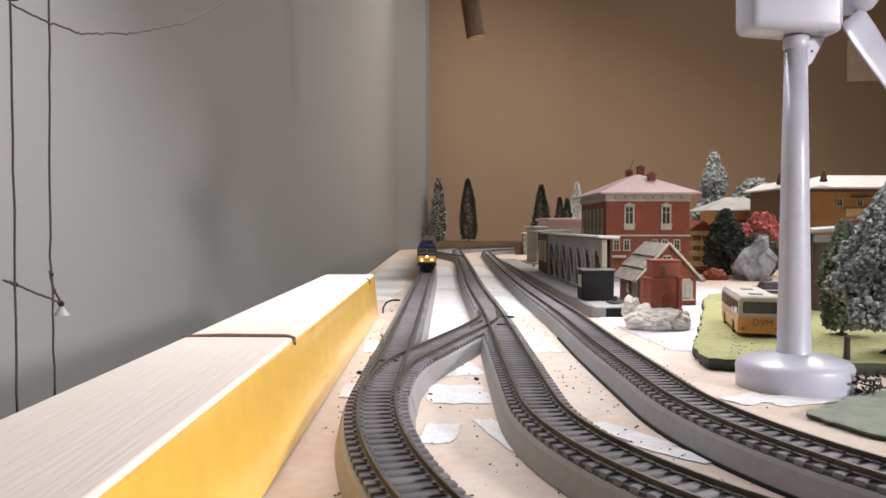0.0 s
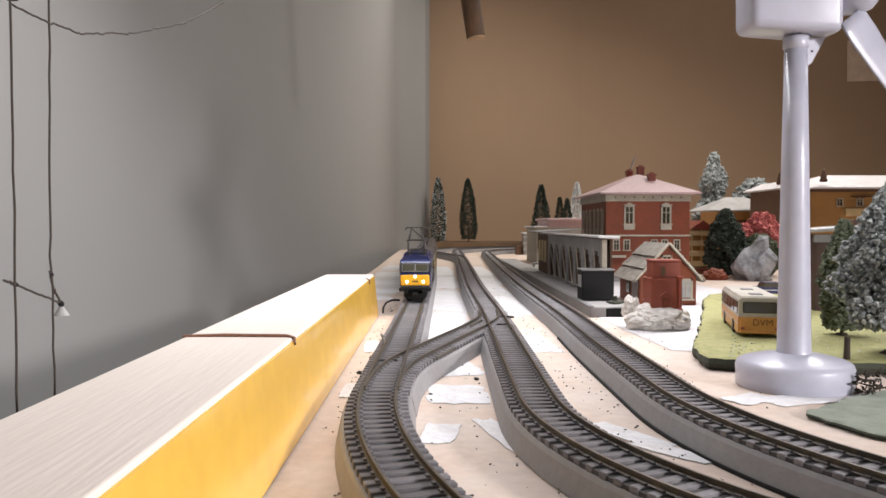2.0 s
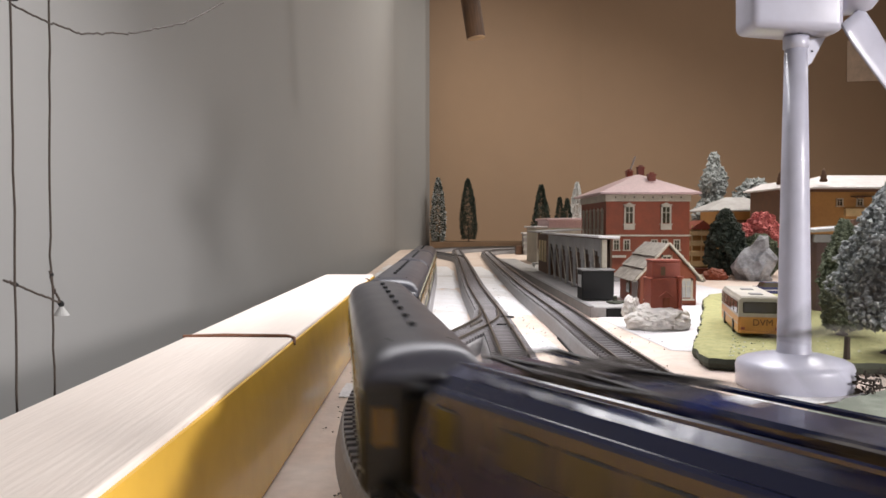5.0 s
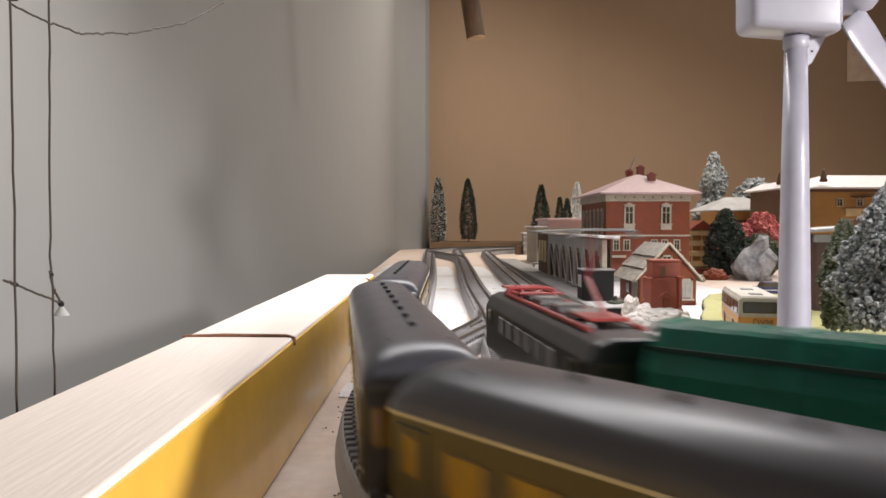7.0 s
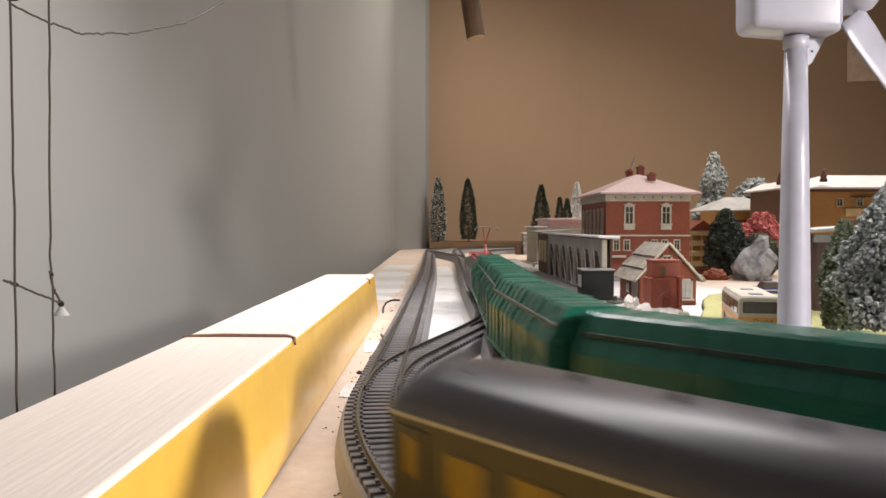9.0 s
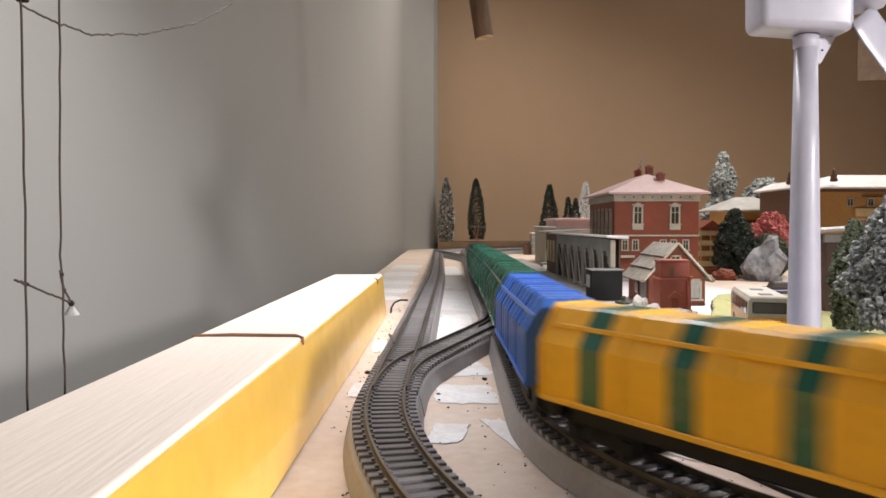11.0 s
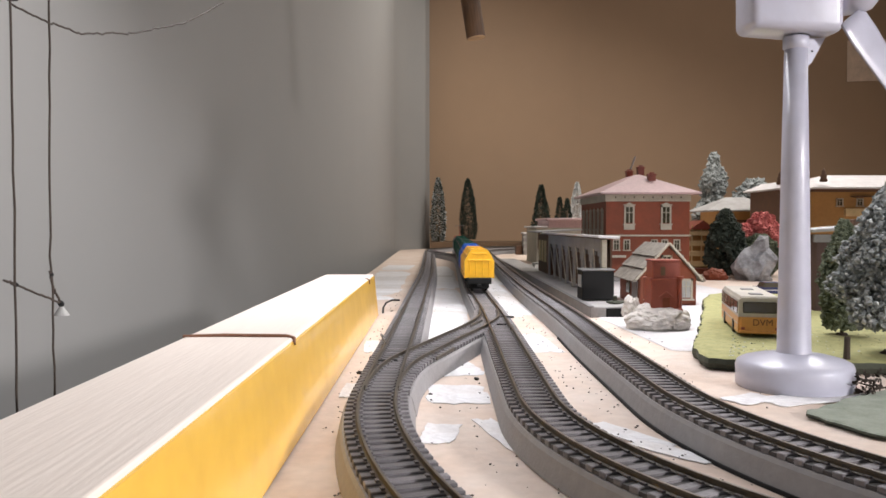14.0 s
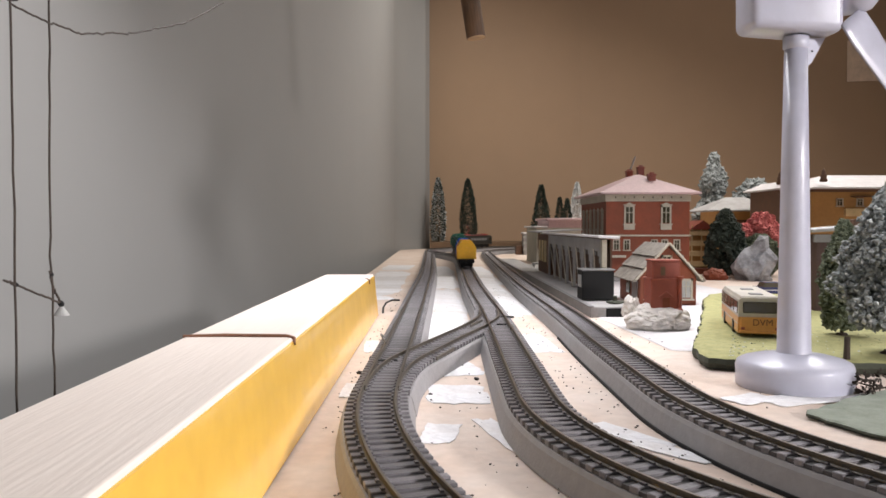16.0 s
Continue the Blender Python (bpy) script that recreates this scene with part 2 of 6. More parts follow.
def ground_z(y):
    u = min(1.0, max(0.0, (y - 1.55) / 0.85))
    return RISE * u * u * (3 - 2 * u)


def arc(cx, cy, r, a0, a1, step=0.01):
    n = max(2, int(abs(radians(a1 - a0)) * r / step))
    return [(cx + r * math.cos(radians(a0 + (a1 - a0) * i / n)), cy + r * math.sin(radians(a0 + (a1 - a0) * i / n))) for i in range(n + 1)]


def spline(pts, step=0.01):
    """A smooth line through points."""
    p = [Vector(q) for q in pts]
    p = [2 * p[0] - p[1]] + p + [2 * p[-1] - p[-2]]
    out = []
    for i in range(1, len(p) - 2):
        n = max(1, int((p[i + 1] - p[i]).length / step))
        for k in range(n):
            u = k / n
            out.append(0.5 * ((2 * p[i]) + (p[i + 1] - p[i - 1]) * u + (2 * p[i - 1] - 5 * p[i] + 4 * p[i + 1] - p[i + 2]) * u * u
                              + (3 * p[i] - p[i - 1] - 3 * p[i + 1] + p[i + 2]) * u ** 3))
    out.append(p[-2])
    return [(v.x, v.y) for v in out]


def even(pts, step=0.005):
    """The same line in even steps."""
    p = np.array(pts, float)
    d = np.r_[0, np.cumsum(np.hypot(*np.diff(p, axis=0).T))]
    s = np.arange(0, d[-1], step)
    return np.c_[np.interp(s, d, p[:, 0]), np.interp(s, d, p[:, 1])]


def far_bend(x, y, r, turn=100):
    return arc(x + r, y, r, 180, 180 - turn)


# near arcs sweep off to the side, far ends bend behind the station
def near_curve(x, y, r, r2, end):
    """From a distant end over a level straight and two bends that reach (x, y) heading away from the eye."""
    first = arc(x + r, y, r, 180, 235)
    (px, py), a = first[-1], radians(235)
    second = arc(px - r2 * math.cos(a), py - r2 * math.sin(a), r2, 235, 270)
    return [(end, second[-1][1])] + list(reversed(first + second[1:]))


LEFT = even(near_curve(-0.0272, 0.362, 0.437, 0.437, 3.05) +
            spline([(-0.0272, 0.366), (-0.0264, 0.45), (-0.0245, 0.55), (-0.0180, 1.04), (-0.0150, 1.30), (-0.0160, 1.8), (-0.0200, 2.36)])[1:] +
            far_bend(-0.020, 2.37, 0.44))
MIDDLE = even(near_curve(0.0470, 0.345, 0.24, 0.60, 3.05) +
              spline([(0.0470, 0.349), (0.0485, 0.45), (0.0502, 0.55), (0.0522, 0.72), (0.0520, 1.0), (0.0575, 1.38), (0.0640, 1.85), (0.067, 2.36)])[1:] +
              far_bend(0.067, 2.37, 0.37))
RIGHT = even(near_curve(0.1165, 0.370, 0.29, 0.20, 1.5) +
             spline([(0.1165, 0.374), (0.1168, 0.52), (0.1202, 0.69), (0.1220, 1.04), (0.1350, 1.6), (0.150, 2.2)])[1:] +
             far_bend(0.150, 2.21, 0.36, 80))
CROSS_NEAR = even(spline([(-0.0265, 0.365), (-0.0248, 0.405), (-0.0182, 0.445), (-0.0030, 0.492), (0.0130, 0.54), (0.0330, 0.60), (0.0465, 0.655), (0.0500, 0.71)]))
CROSS_FAR = even(spline([(0.0640, 1.85), (0.056, 1.95), (0.026, 2.09), (-0.010, 2.25), (-0.0200, 2.36)]))

BED_TOP, RAIL_TOP = 0.0102, 0.0155


def offset(line, d):
    """The line moved sideways by d, to the right of its run."""
    t = np.gradient(line, axis=0)
    t /= np.hypot(t[:, 0], t[:, 1])[:, None]
    return line + d * np.c_[t[:, 1], -t[:, 0]]


def sweep(line, profile, z0, closed=True):
    """A profile of (side, z) swept along a line; gives a bmesh."""
    rows = []
    for s, z in profile:
        o = offset(line, s)
        rows.append([(x, y, z0 + z + ground_z(y)) for x, y in o])
    bm = bmesh.new()
    grid = [[bm.verts.new(p) for p in r] for r in rows]
    k = len(grid)
    for a in range(k if closed else k - 1):
        b = (a + 1) % k
        for i in range(len(line) - 1):
            bm.faces.new((grid[a][i], grid[a][i + 1], grid[b][i + 1], grid[b][i]))
    if closed:
        bm.faces.new([g[0] for g in grid])
        bm.faces.new([g[-1] for g in reversed(grid)])
    bmesh.ops.recalc_face_normals(bm, faces=bm.faces)
    return bm


# ---- room ----
def structure(name, bm, mats, label, smooth=False):
    return tagged(part(name, bm, mats, None, label, smooth), kind="structure")


bm = bmesh.new()
box(bm, -0.132, 3.2, -1.2, 3.2, -0.018, 0.0)
top = [f for f in bm.faces if f.normal.z > 0.9]
bmesh.ops.subdivide_edges(bm, edges=[e for e in bm.edges if abs(e.verts[0].co.y - e.verts[1].co.y) > 1], cuts=60)
for v in bm.verts:
    v.co.z += ground_z(v.co.y)
structure("table_top", bm, "board", "bare chipboard layout table top")

bm = bmesh.new()
box(bm, -3.0, 3.6, -2.2, 3.6, -0.95, -0.9)
structure("floor", bm, "floor_dark", "dark room floor under the table")
bm = bmesh.new()
box(bm, -3.0, 3.6, -2.2, 3.6, 1.55, 1.6)
structure("ceiling", bm, "wall_white", "pale plain ceiling")


def wall_from(name, plan, z0, z1, thick, mat, label):
    """A wall along a plan line, thickness to the left of its run."""
    line = np.array(plan, float)
    outer = offset(line, -thick)
    bm = bmesh.new()
    n = len(line)
    rows = [[bm.verts.new((p[0], p[1], z)) for p in l] for l, z in ((line, z0), (line, z1), (outer, z1), (outer, z0))]
    for a in range(4):
        b = (a + 1) % 4
        for i in range(n - 1):
            bm.faces.new((rows[a][i], rows[a][i + 1], rows[b][i + 1], rows[b][i]))
    bm.faces.new([r[0] for r in rows])
    bm.faces.new([r[-1] for r in reversed(rows)])
    bmesh.ops.recalc_face_normals(bm, faces=bm.faces)
    return structure(name, bm, mat, label)


grey_line = spline([(-0.74, -2.2), (-0.47, 0.0), (-0.31, 1.1), (-0.205, 2.0), (-0.152, 2.66)], 0.03) + arc(-0.152 + 0.40, 2.68, 0.40, 176, 136, 0.006) + [(-0.024, 3.0)]
bx, by = -0.03, 3.12
wall_from("wall_west", grey_line, -0.9, 1.55, 0.06, "wall_grey", "smooth pale grey painted wall")
wall_from("wall_north", [(-0.10, by), (0.60, by + 0.01)], -0.9, 1.55, 0.06, "wall_brown", "ochre-brown painted wall")
wall_from("wall_north_east", [(0.60, by + 0.01), (3.3, 2.7)], -0.9, 1.55, 0.06, "wall_brown", "ochre-brown painted wall")
wall_from("wall_east", [(3.3, 2.75), (3.3, -2.2)], -0.9, 1.55, 0.06, "wall_brown", "ochre-brown painted wall")
wall_from("wall_south", [(3.3, -2.2), (-0.8, -2.2)], -0.9, 1.55, 0.06, "wall_white", "pale wall behind the layout")


# ---- tracks ----
rail_profile = [(-0.0010, -0.0028), (-0.0010, -0.0025), (-0.0003, -0.0021), (-0.0003, -0.0009), (-0.0005, -0.0007), (-0.0005, 0.0), (0.0005, 0.0),
                (0.0005, -0.0007), (0.0003, -0.0009), (0.0003, -0.0021), (0.0010, -0.0025), (0.0010, -0.0028)]


def sleeper_mesh(name):
    bm = bmesh.new()
    box(bm, -0.0140, 0.0140, -0.0020, 0.0020, 0, 0.0024, 0.0003)
    for x in (-0.00825, 0.00825):
        box(bm, x - 0.0022, x - 0.001, -0.0012, 0.0012, 0.0022, 0.0031)
        box(bm, x + 0.001, x + 0.0022, -0.0012, 0.0012, 0.0022, 0.0031)
    return mesh_of(name, bm, "sleeper")


SLEEPER = sleeper_mesh("sleeper")
SLEEPER_PITCH = 0.0073


def track(name, line, label, bed=True, near=1.25, bed_half=(0.0146, 0.0176), lift=0.0):
    t = thing(name, Matrix(), label, "railway track", "tracks")
    if bed:
        w0, w1 = bed_half
        part("roadbed", sweep(line, [(-w1, 0), (-w0 - 0.001, BED_TOP - 0.0015), (-w0, BED_TOP), (w0, BED_TOP), (w0 + 0.001, BED_TOP - 0.0015), (w1, 0)], 0.0005 - lift), "bed", t, "moulded grey foam roadbed")
    # ballast between the sleepers
    part("ballast", sweep(line, [(-0.0140, -0.0015), (-0.0135, 0.0020), (0.0135, 0.0020), (0.0140, -0.0015)], BED_TOP), "web", t)
    for side in (-0.00825, 0.00825):
        r = part("rail", sweep(offset(line, side), rail_profile, RAIL_TOP), ["rail", "rail_top"], t, "dull metal rail")
        for f in r.data.polygons:
            if f.normal.z > 0.9:
                f.material_index = 1
    s = np.r_[0, np.cumsum(np.hypot(*np.diff(line, axis=0).T))]
    tang = np.gradient(line, axis=0)
    ang = np.unwrap(np.arctan2(tang[:, 1], tang[:, 0]))
    verts, faces = [], []
    base_v = [v.co.copy() for v in SLEEPER.vertices]
    base_f = [tuple(f.vertices) for f in SLEEPER.polygons]
    for d in np.arange(0.003, s[-1], SLEEPER_PITCH):
        x, y, a = np.interp(d, s, line[:, 0]), np.interp(d, s, line[:, 1]), np.interp(d, s, ang)
        m = Matrix.Translation((x, y, BED_TOP + 0.0004 + lift + ground_z(y))) @ Matrix.Rotation(a - math.pi / 2, 4, "Z")
        if 0.14 < y < near and x < 0.42:
            ob = new("sleeper", SLEEPER)
            ob.parent, ob.matrix_local = t, m
        else:
            k = len(verts)
            verts += [m @ v for v in base_v]
            faces += [tuple(i + k for i in f) for f in base_f]
    if verts:
        me = bpy.data.meshes.new("far_sleepers")
        me.from_pydata([tuple(v) for v in verts], [], faces)
        me.materials.append(M["sleeper"])
        ob = new("far_sleepers", me)
        ob.parent = t
        tagged(ob, kind="stuff")
    return t


track("outer_track", LEFT, "dark sleepered model railway track on grey roadbed beside the beam")
track("middle_track", MIDDLE, "dark sleepered model railway track on grey roadbed")
track("station_track", RIGHT, "dark sleepered model railway track passing the station platform")
# black strip draws the shadowed gap along the roadbed's foot
underlay = part("underlay", sweep(RIGHT[(RIGHT[:, 1] < 0.62) & (RIGHT[:, 0] < 0.9)], [(-0.0186, 0.0), (-0.0183, 0.0014), (-0.0165, 0.0014), (-0.0165, 0.0)], 0.0001), "black", None, "thin black strip drawn for the shadowed gap under the roadbed edge")
tagged(underlay, category="underlay strip")
track("crossover", CROSS_NEAR, "short curved crossover track joining two lines", near=0.72, bed_half=(0.0143, 0.0173), lift=0.0002)
track("crossover", CROSS_FAR, "distant crossover track joining two lines", near=0.0, bed_half=(0.0143, 0.0173), lift=0.0002)


# ---- timber beam ----
def beam():
    t = thing("timber_beam", pose(-0.0591, 0, 0.0005), "planed pine beam with yellow painted side lying along the table", "wooden beam")
    bm = bmesh.new()
    prism(bm, [(-0.0545, 0), (-0.0008, 0), (-0.0051, 0.0428), (-0.0545, 0.0428)], -0.55, 0.777)
    bmesh.ops.bevel(bm, geom=list(bm.edges), offset=0.0012, segments=3, affect="EDGES", profile=0.5)
    part("timber", bm, "pine", t, "bare pale pine wood")
    bm = bmesh.new()
    prism(bm, [(-0.0009, 0.0003), (0.0, 0.0003), (-0.0041, 0.0412), (-0.0050, 0.0414)], -0.55, 0.7766)
    part("painted_side", bm, "yellow_paint", t, "glossy yellow painted side")
    return t


beam()


def path_at(line, d):
    s = np.r_[0, np.cumsum(np.hypot(*np.diff(line, axis=0).T))]
    return np.interp(d, s, line[:, 0]), np.interp(d, s, line[:, 1])


def length_at_y(line, y):
    """Run along the line where it first passes y on its straight stretch."""
    s = np.r_[0, np.cumsum(np.hypot(*np.diff(line, axis=0).T))]
    i = int(np.argmax((line[:, 1] > y) & (line[:, 0] < 0.2) & (np.gradient(line[:, 1]) > 0)))
    return s[i]


# ---- rolling stock (built with the front towards +y, origin at mid length on the rail top) ----
def body_outline(w, z0, z_eave, z_top, bulge=0.5):
    """Half-rounded roof outline, from one side over the roof to the other."""
    pts = [(-w, z0), (-w, z_eave)]
    for i in range(1, 10):
        a = math.pi * (1 - i / 10)
        pts.append((w * math.copysign(abs(math.cos(a)) ** bulge, math.cos(a)), z_eave + (z_top - z_eave) * math.sin(a) ** 0.9))
    return pts + [(w, z_eave), (w, z0)]


def wheels(t, y, r=0.0058, axle_half=0.0085, frame_w=0.011, wheel_base=0.030):
    bm = bmesh.new()
    box(bm, -frame_w, -frame_w + 0.003, y - wheel_base * 0.75, y + wheel_base * 0.75, 0.0035, 0.0095, 0.0006)
    box(bm, frame_w - 0.003, frame_w, y - wheel_base * 0.75, y + wheel_base * 0.75, 0.0035, 0.0095, 0.0006)
    box(bm, -frame_w, frame_w, y - 0.004, y + 0.004, 0.006, 0.011)
    for s in (-1, 1):
        box(bm, s * frame_w - 0.0012, s * frame_w + 0.0012, y - wheel_base / 2 - 0.003, y - wheel_base / 2 + 0.003, 0.003, 0.008, 0.0005)
        box(bm, s * frame_w - 0.0012, s * frame_w + 0.0012, y + wheel_base / 2 - 0.003, y + wheel_base / 2 + 0.003, 0.003, 0.008, 0.0005)
    for e in (-1, 1):
        ye = y + e * wheel_base * 0.72
        box(bm, -frame_w, frame_w, ye - 0.0012, ye + 0.0012, 0.0030, 0.0095, 0.0004)
    bogie = part("bogie", bm, "black", t)
    for dy in (-wheel_base / 2, wheel_base / 2):
        bm = bmesh.new()
        for s in (-1, 1):
            m = Matrix.Translation((s * axle_half, y + dy, r)) @ Matrix.Rotation(math.pi / 2, 4, "Y")
            cyl(bm, r, r, 0.0024, m @ Matrix.Translation((0, 0, -0.0012)), 20)
        rod(bm, (-axle_half, y + dy, r), (axle_half, y + dy, r), 0.0012)
        part("wheelset", bm, "black", bogie)


def coupling(t, y, d):
    bm = bmesh.new()
    box(bm, -0.0025, 0.0025, min(y, y + d * 0.007), max(y, y + d * 0.007), 0.006, 0.009, 0.0005)
    for s in (-1, 1):
        rod(bm, (s * 0.0098, y - d * 0.002, 0.0115), (s * 0.0098, y + d * 0.0045, 0.0115), 0.0013)
        rod(bm, (s * 0.0098, y + d * 0.0045, 0.0115), (s * 0.0098, y + d * 0.0055, 0.0115), 0.0026, 12)
    part("coupling", bm, "black", t)


def pantograph(t, y, up, colour="panto_dark", base_z=0.046, top=0.0762):
    r = 0.00055
    bm = bmesh.new()
    box(bm, -0.0093, -0.0077, y - 0.012, y + 0.012, base_z - 0.0008, base_z + 0.0008)
    box(bm, 0.0077, 0.0093, y - 0.012, y + 0.012, base_z - 0.0008, base_z + 0.0008)
    for d in (-1, 1):
        box(bm, -0.0077, 0.0077, y + d * 0.010 - 0.0008, y + d * 0.010 + 0.0008, base_z - 0.0007, base_z + 0.0007)
    bmesh.ops.remove_doubles(bm, verts=bm.verts, dist=0.0004)
    p = part("pantograph", bm, colour, t, "raised pantograph" if up else "folded pantograph")
    mid, tip = (0.5, 1.0) if up else (0.05, 0.08)
    zm, zt = base_z + (top - base_z) * mid, base_z + (top - base_z) * tip

    def bar(name, a, b, k=1.0):
        bm = bmesh.new()
        rod(bm, a, b, r * k)
        part(name, bm, colour, p)

    for d in (-1, 1):
        ym = y + d * (0.017 if up else 0.022)
        for s in (-1, 1):
            bar("lower_arm", (s * 0.0092, y + d * 0.004, base_z), (s * 0.0088, ym, zm))
            bar("upper_arm", (s * 0.0088, ym, zm), (s * 0.0055, y + d * 0.003, zt - 0.001))
        bar("cross_bar", (-0.0105, ym, zm), (0.0105, ym, zm))
        bar("brace", (-0.0088, ym, zm), (0.0055, y + d * 0.003, zt - 0.001), 0.7)
    for d in (-0.003, 0.003):
        head = bpy.data.curves.new("contact_strip", "CURVE")
        head.dimensions, head.bevel_depth, head.bevel_resolution = "3D", r * 1.1, 1
        sp = head.splines.new("POLY")
        pts = [(-0.0125, y + d, zt - 0.0026), (-0.0105, y + d, zt - 0.0004), (-0.008, y + d, zt), (0.008, y + d, zt), (0.0105, y + d, zt - 0.0004), (0.0125, y + d, zt - 0.0026)]
        sp.points.add(len(pts) - 1)
        for q, c in zip(sp.points, pts):
            q.co = (*c, 1)
        head.materials.append(M[colour])
        ob = new("contact_strip", head)
        ob.parent = p
    for s in (-1, 1):
        bm = bmesh.new()
        box(bm, s * 0.0055 - 0.001, s * 0.0055 + 0.001, y - 0.004, y + 0.004, zt - 0.0022, zt - 0.0006)
        part("head_clamp", bm, colour, p)
    for s in (-1, 1):
        for d in (-1, 1):
            bm = bmesh.new()
            lathe(bm, [(0.0016, 0), (0.0016, 0.001), (0.0010, 0.0012), (0.0016, 0.002), (0.0010, 0.0025), (0.0014, 0.004), (0, 0.004)], 10, Matrix.Translation((s * 0.0088, y + d * 0.010, base_z - 0.0042)))
            part("insulator", bm, "line_light" if colour == "red" else colour, p)


def single_arm(t, y, base_z=0.0445, top=0.0765):
    """A raised half pantograph: one lower arm, one upper arm, a narrow head."""
    bm = bmesh.new()
    box(bm, -0.0075, 0.0075, y - 0.010, y + 0.010, base_z, base_z + 0.0012, 0.0003)
    p = part("pantograph", bm, "red", t, "raised red single-arm pantograph")
    bm = bmesh.new()
    rod(bm, (0, y - 0.006, base_z + 0.001), (0, y + 0.016, base_z + 0.014), 0.0009)
    part("lower_arm", bm, "red", p)
    bm = bmesh.new()
    for s in (-1, 1):
        rod(bm, (0, y + 0.016, base_z + 0.014), (s * 0.0035, y - 0.002, top - 0.001), 0.0005)
    part("upper_arm", bm, "red", p)
    for d in (-0.003, 0.003):
        bm = bmesh.new()
        pts = [(-0.0125, y - 0.002 + d, top - 0.0030), (-0.0105, y - 0.002 + d, top - 0.0004), (-0.008, y - 0.002 + d, top), (0.008, y - 0.002 + d, top), (0.0105, y - 0.002 + d, top - 0.0004), (0.0125, y - 0.002 + d, top - 0.0030)]
        for a, b in zip(pts, pts[1:]):
            rod(bm, a, b, 0.00055)
        part("contact_strip", bm, "steel", p)
    for s in (-1, 1):
        for d in (-1, 1):
            bm = bmesh.new()
            lathe(bm, [(0.0016, 0), (0.0016, 0.001), (0.0010, 0.0012), (0.0016, 0.002), (0, 0.003)], 10, Matrix.Translation((s * 0.0065, y + d * 0.008, base_z - 0.0028)))
            part("insulator", bm, "line_light", p)


LOCO_L, COACH_L, WAGON_L = 0.158, 0.25, 0.1585
ELOCO_L = 0.189


def blue_loco():
    t = thing("electric_locomotive", Matrix(), "dark blue electric locomotive with yellow nose and lit headlights", "locomotive")
    L, w = LOCO_L - 0.012, 0.0161
    h = L / 2
    # side walls and ends: a loft of sections that rakes back above the nose
    bm = bmesh.new()
    prof = [(-h, 0.0125, 0.0240), (-h + 0.0008, 0.0240, 0.0250)]
    outline = [(-h, 0.0125), (-h, 0.0255), (-h + 0.0055, 0.0375), (-h + 0.009, 0.0400), (h - 0.009, 0.0400), (h - 0.0055, 0.0375), (h, 0.0255), (h, 0.0125)]
    a = [bm.verts.new((-w, y, z)) for y, z in outline]
    b = [bm.verts.new((w, y, z)) for y, z in outline]
    bm.faces.new(a)
    bm.faces.new(list(reversed(b)))
    n = len(a)
    for i in range(n):
        bm.faces.new((a[i], b[i], b[(i + 1) % n], a[(i + 1) % n]))
    bmesh.ops.recalc_face_normals(bm, faces=bm.faces)
    bmesh.ops.bevel(bm, geom=[e for e in bm.edges], offset=0.0016, segments=3, affect="EDGES", profile=0.6)
    body = part("body", bm, "loco_blue", t, smooth=False)
    # roof
    bm = bmesh.new()
    prism(bm, [(-0.0150, 0.0395), (-0.0135, 0.0425), (-0.0095, 0.0440), (0.0095, 0.0440), (0.0135, 0.0425), (0.0150, 0.0395)], -h + 0.010, h - 0.010)
    part("roof", bm, "loco_blue", t)
    bm = bmesh.new()
    for yy in (-0.012, 0.008, 0.02):
        box(bm, -0.006, 0.006, yy - 0.008, yy + 0.008, 0.0435, 0.0465, 0.0008)
    for s in (-1, 1):
        rod(bm, (s * 0.0125, -h + 0.015, 0.0455), (s * 0.0125, h - 0.02, 0.0455), 0.0006)
        for k in range(9):
            yy = -h + 0.02 + k * (L - 0.04) / 8
            rod(bm, (s * 0.0125, yy, 0.0425), (s * 0.0125, yy, 0.0457), 0.0007)
    part("roof_equipment", bm, "loco_blue", t, "blue roof ducts and cables")
    for d in (-1, 1):
        # yellow nose panel
        bm = bmesh.new()
        ys = d * (h + 0.0004)
        box(bm, -w + 0.0008, w - 0.0008, min(ys, ys - d * 0.004), max(ys, ys - d * 0.004), 0.0130, 0.0246, 0.0012, segs=2)
        nose = part("nose_panel", bm, "loco_yellow", t, "yellow painted nose")
        for x, z in ((-0.0085, 0.0172), (0.0085, 0.0172), (0.0, 0.0228)):
            bm = bmesh.new()
            rod(bm, (x, ys - d * 0.001, z), (x, ys + d * 0.0007, z), 0.00135, 16)
            part("headlight", bm, "lamp_glow" if d > 0 else "glass_dark", nose, "glowing white headlight" if d > 0 else "")
        bm = bmesh.new()
        box(bm, -0.003, 0.003, min(ys, ys + d * 0.0004), max(ys, ys + d * 0.0004), 0.0168, 0.0184)
        part("number_plate", bm, "strip_brown", nose)
        # windscreens on the raked front
        m = Matrix.Translation((0, d * (h - 0.0027), 0.0316)) @ Matrix.Rotation(d * math.atan2(0.0055, 0.012), 4, "X")
        for s in (-1, 1):
            bm = bmesh.new()
            box(bm, s * 0.0069 - 0.0064, s * 0.0069 + 0.0064, -0.0008, 0.0008, -0.0040, 0.0040, 0.0012, m, segs=2)
            ws = part("windscreen", bm, "glass_dark", t, "dark windscreen")
            bm = bmesh.new()
            for z in (-0.0042, 0.0042):
                box(bm, s * 0.0069 - 0.0066, s * 0.0069 + 0.0066, -0.001 , 0.001 , z - 0.0003, z + 0.0003, 0, m)
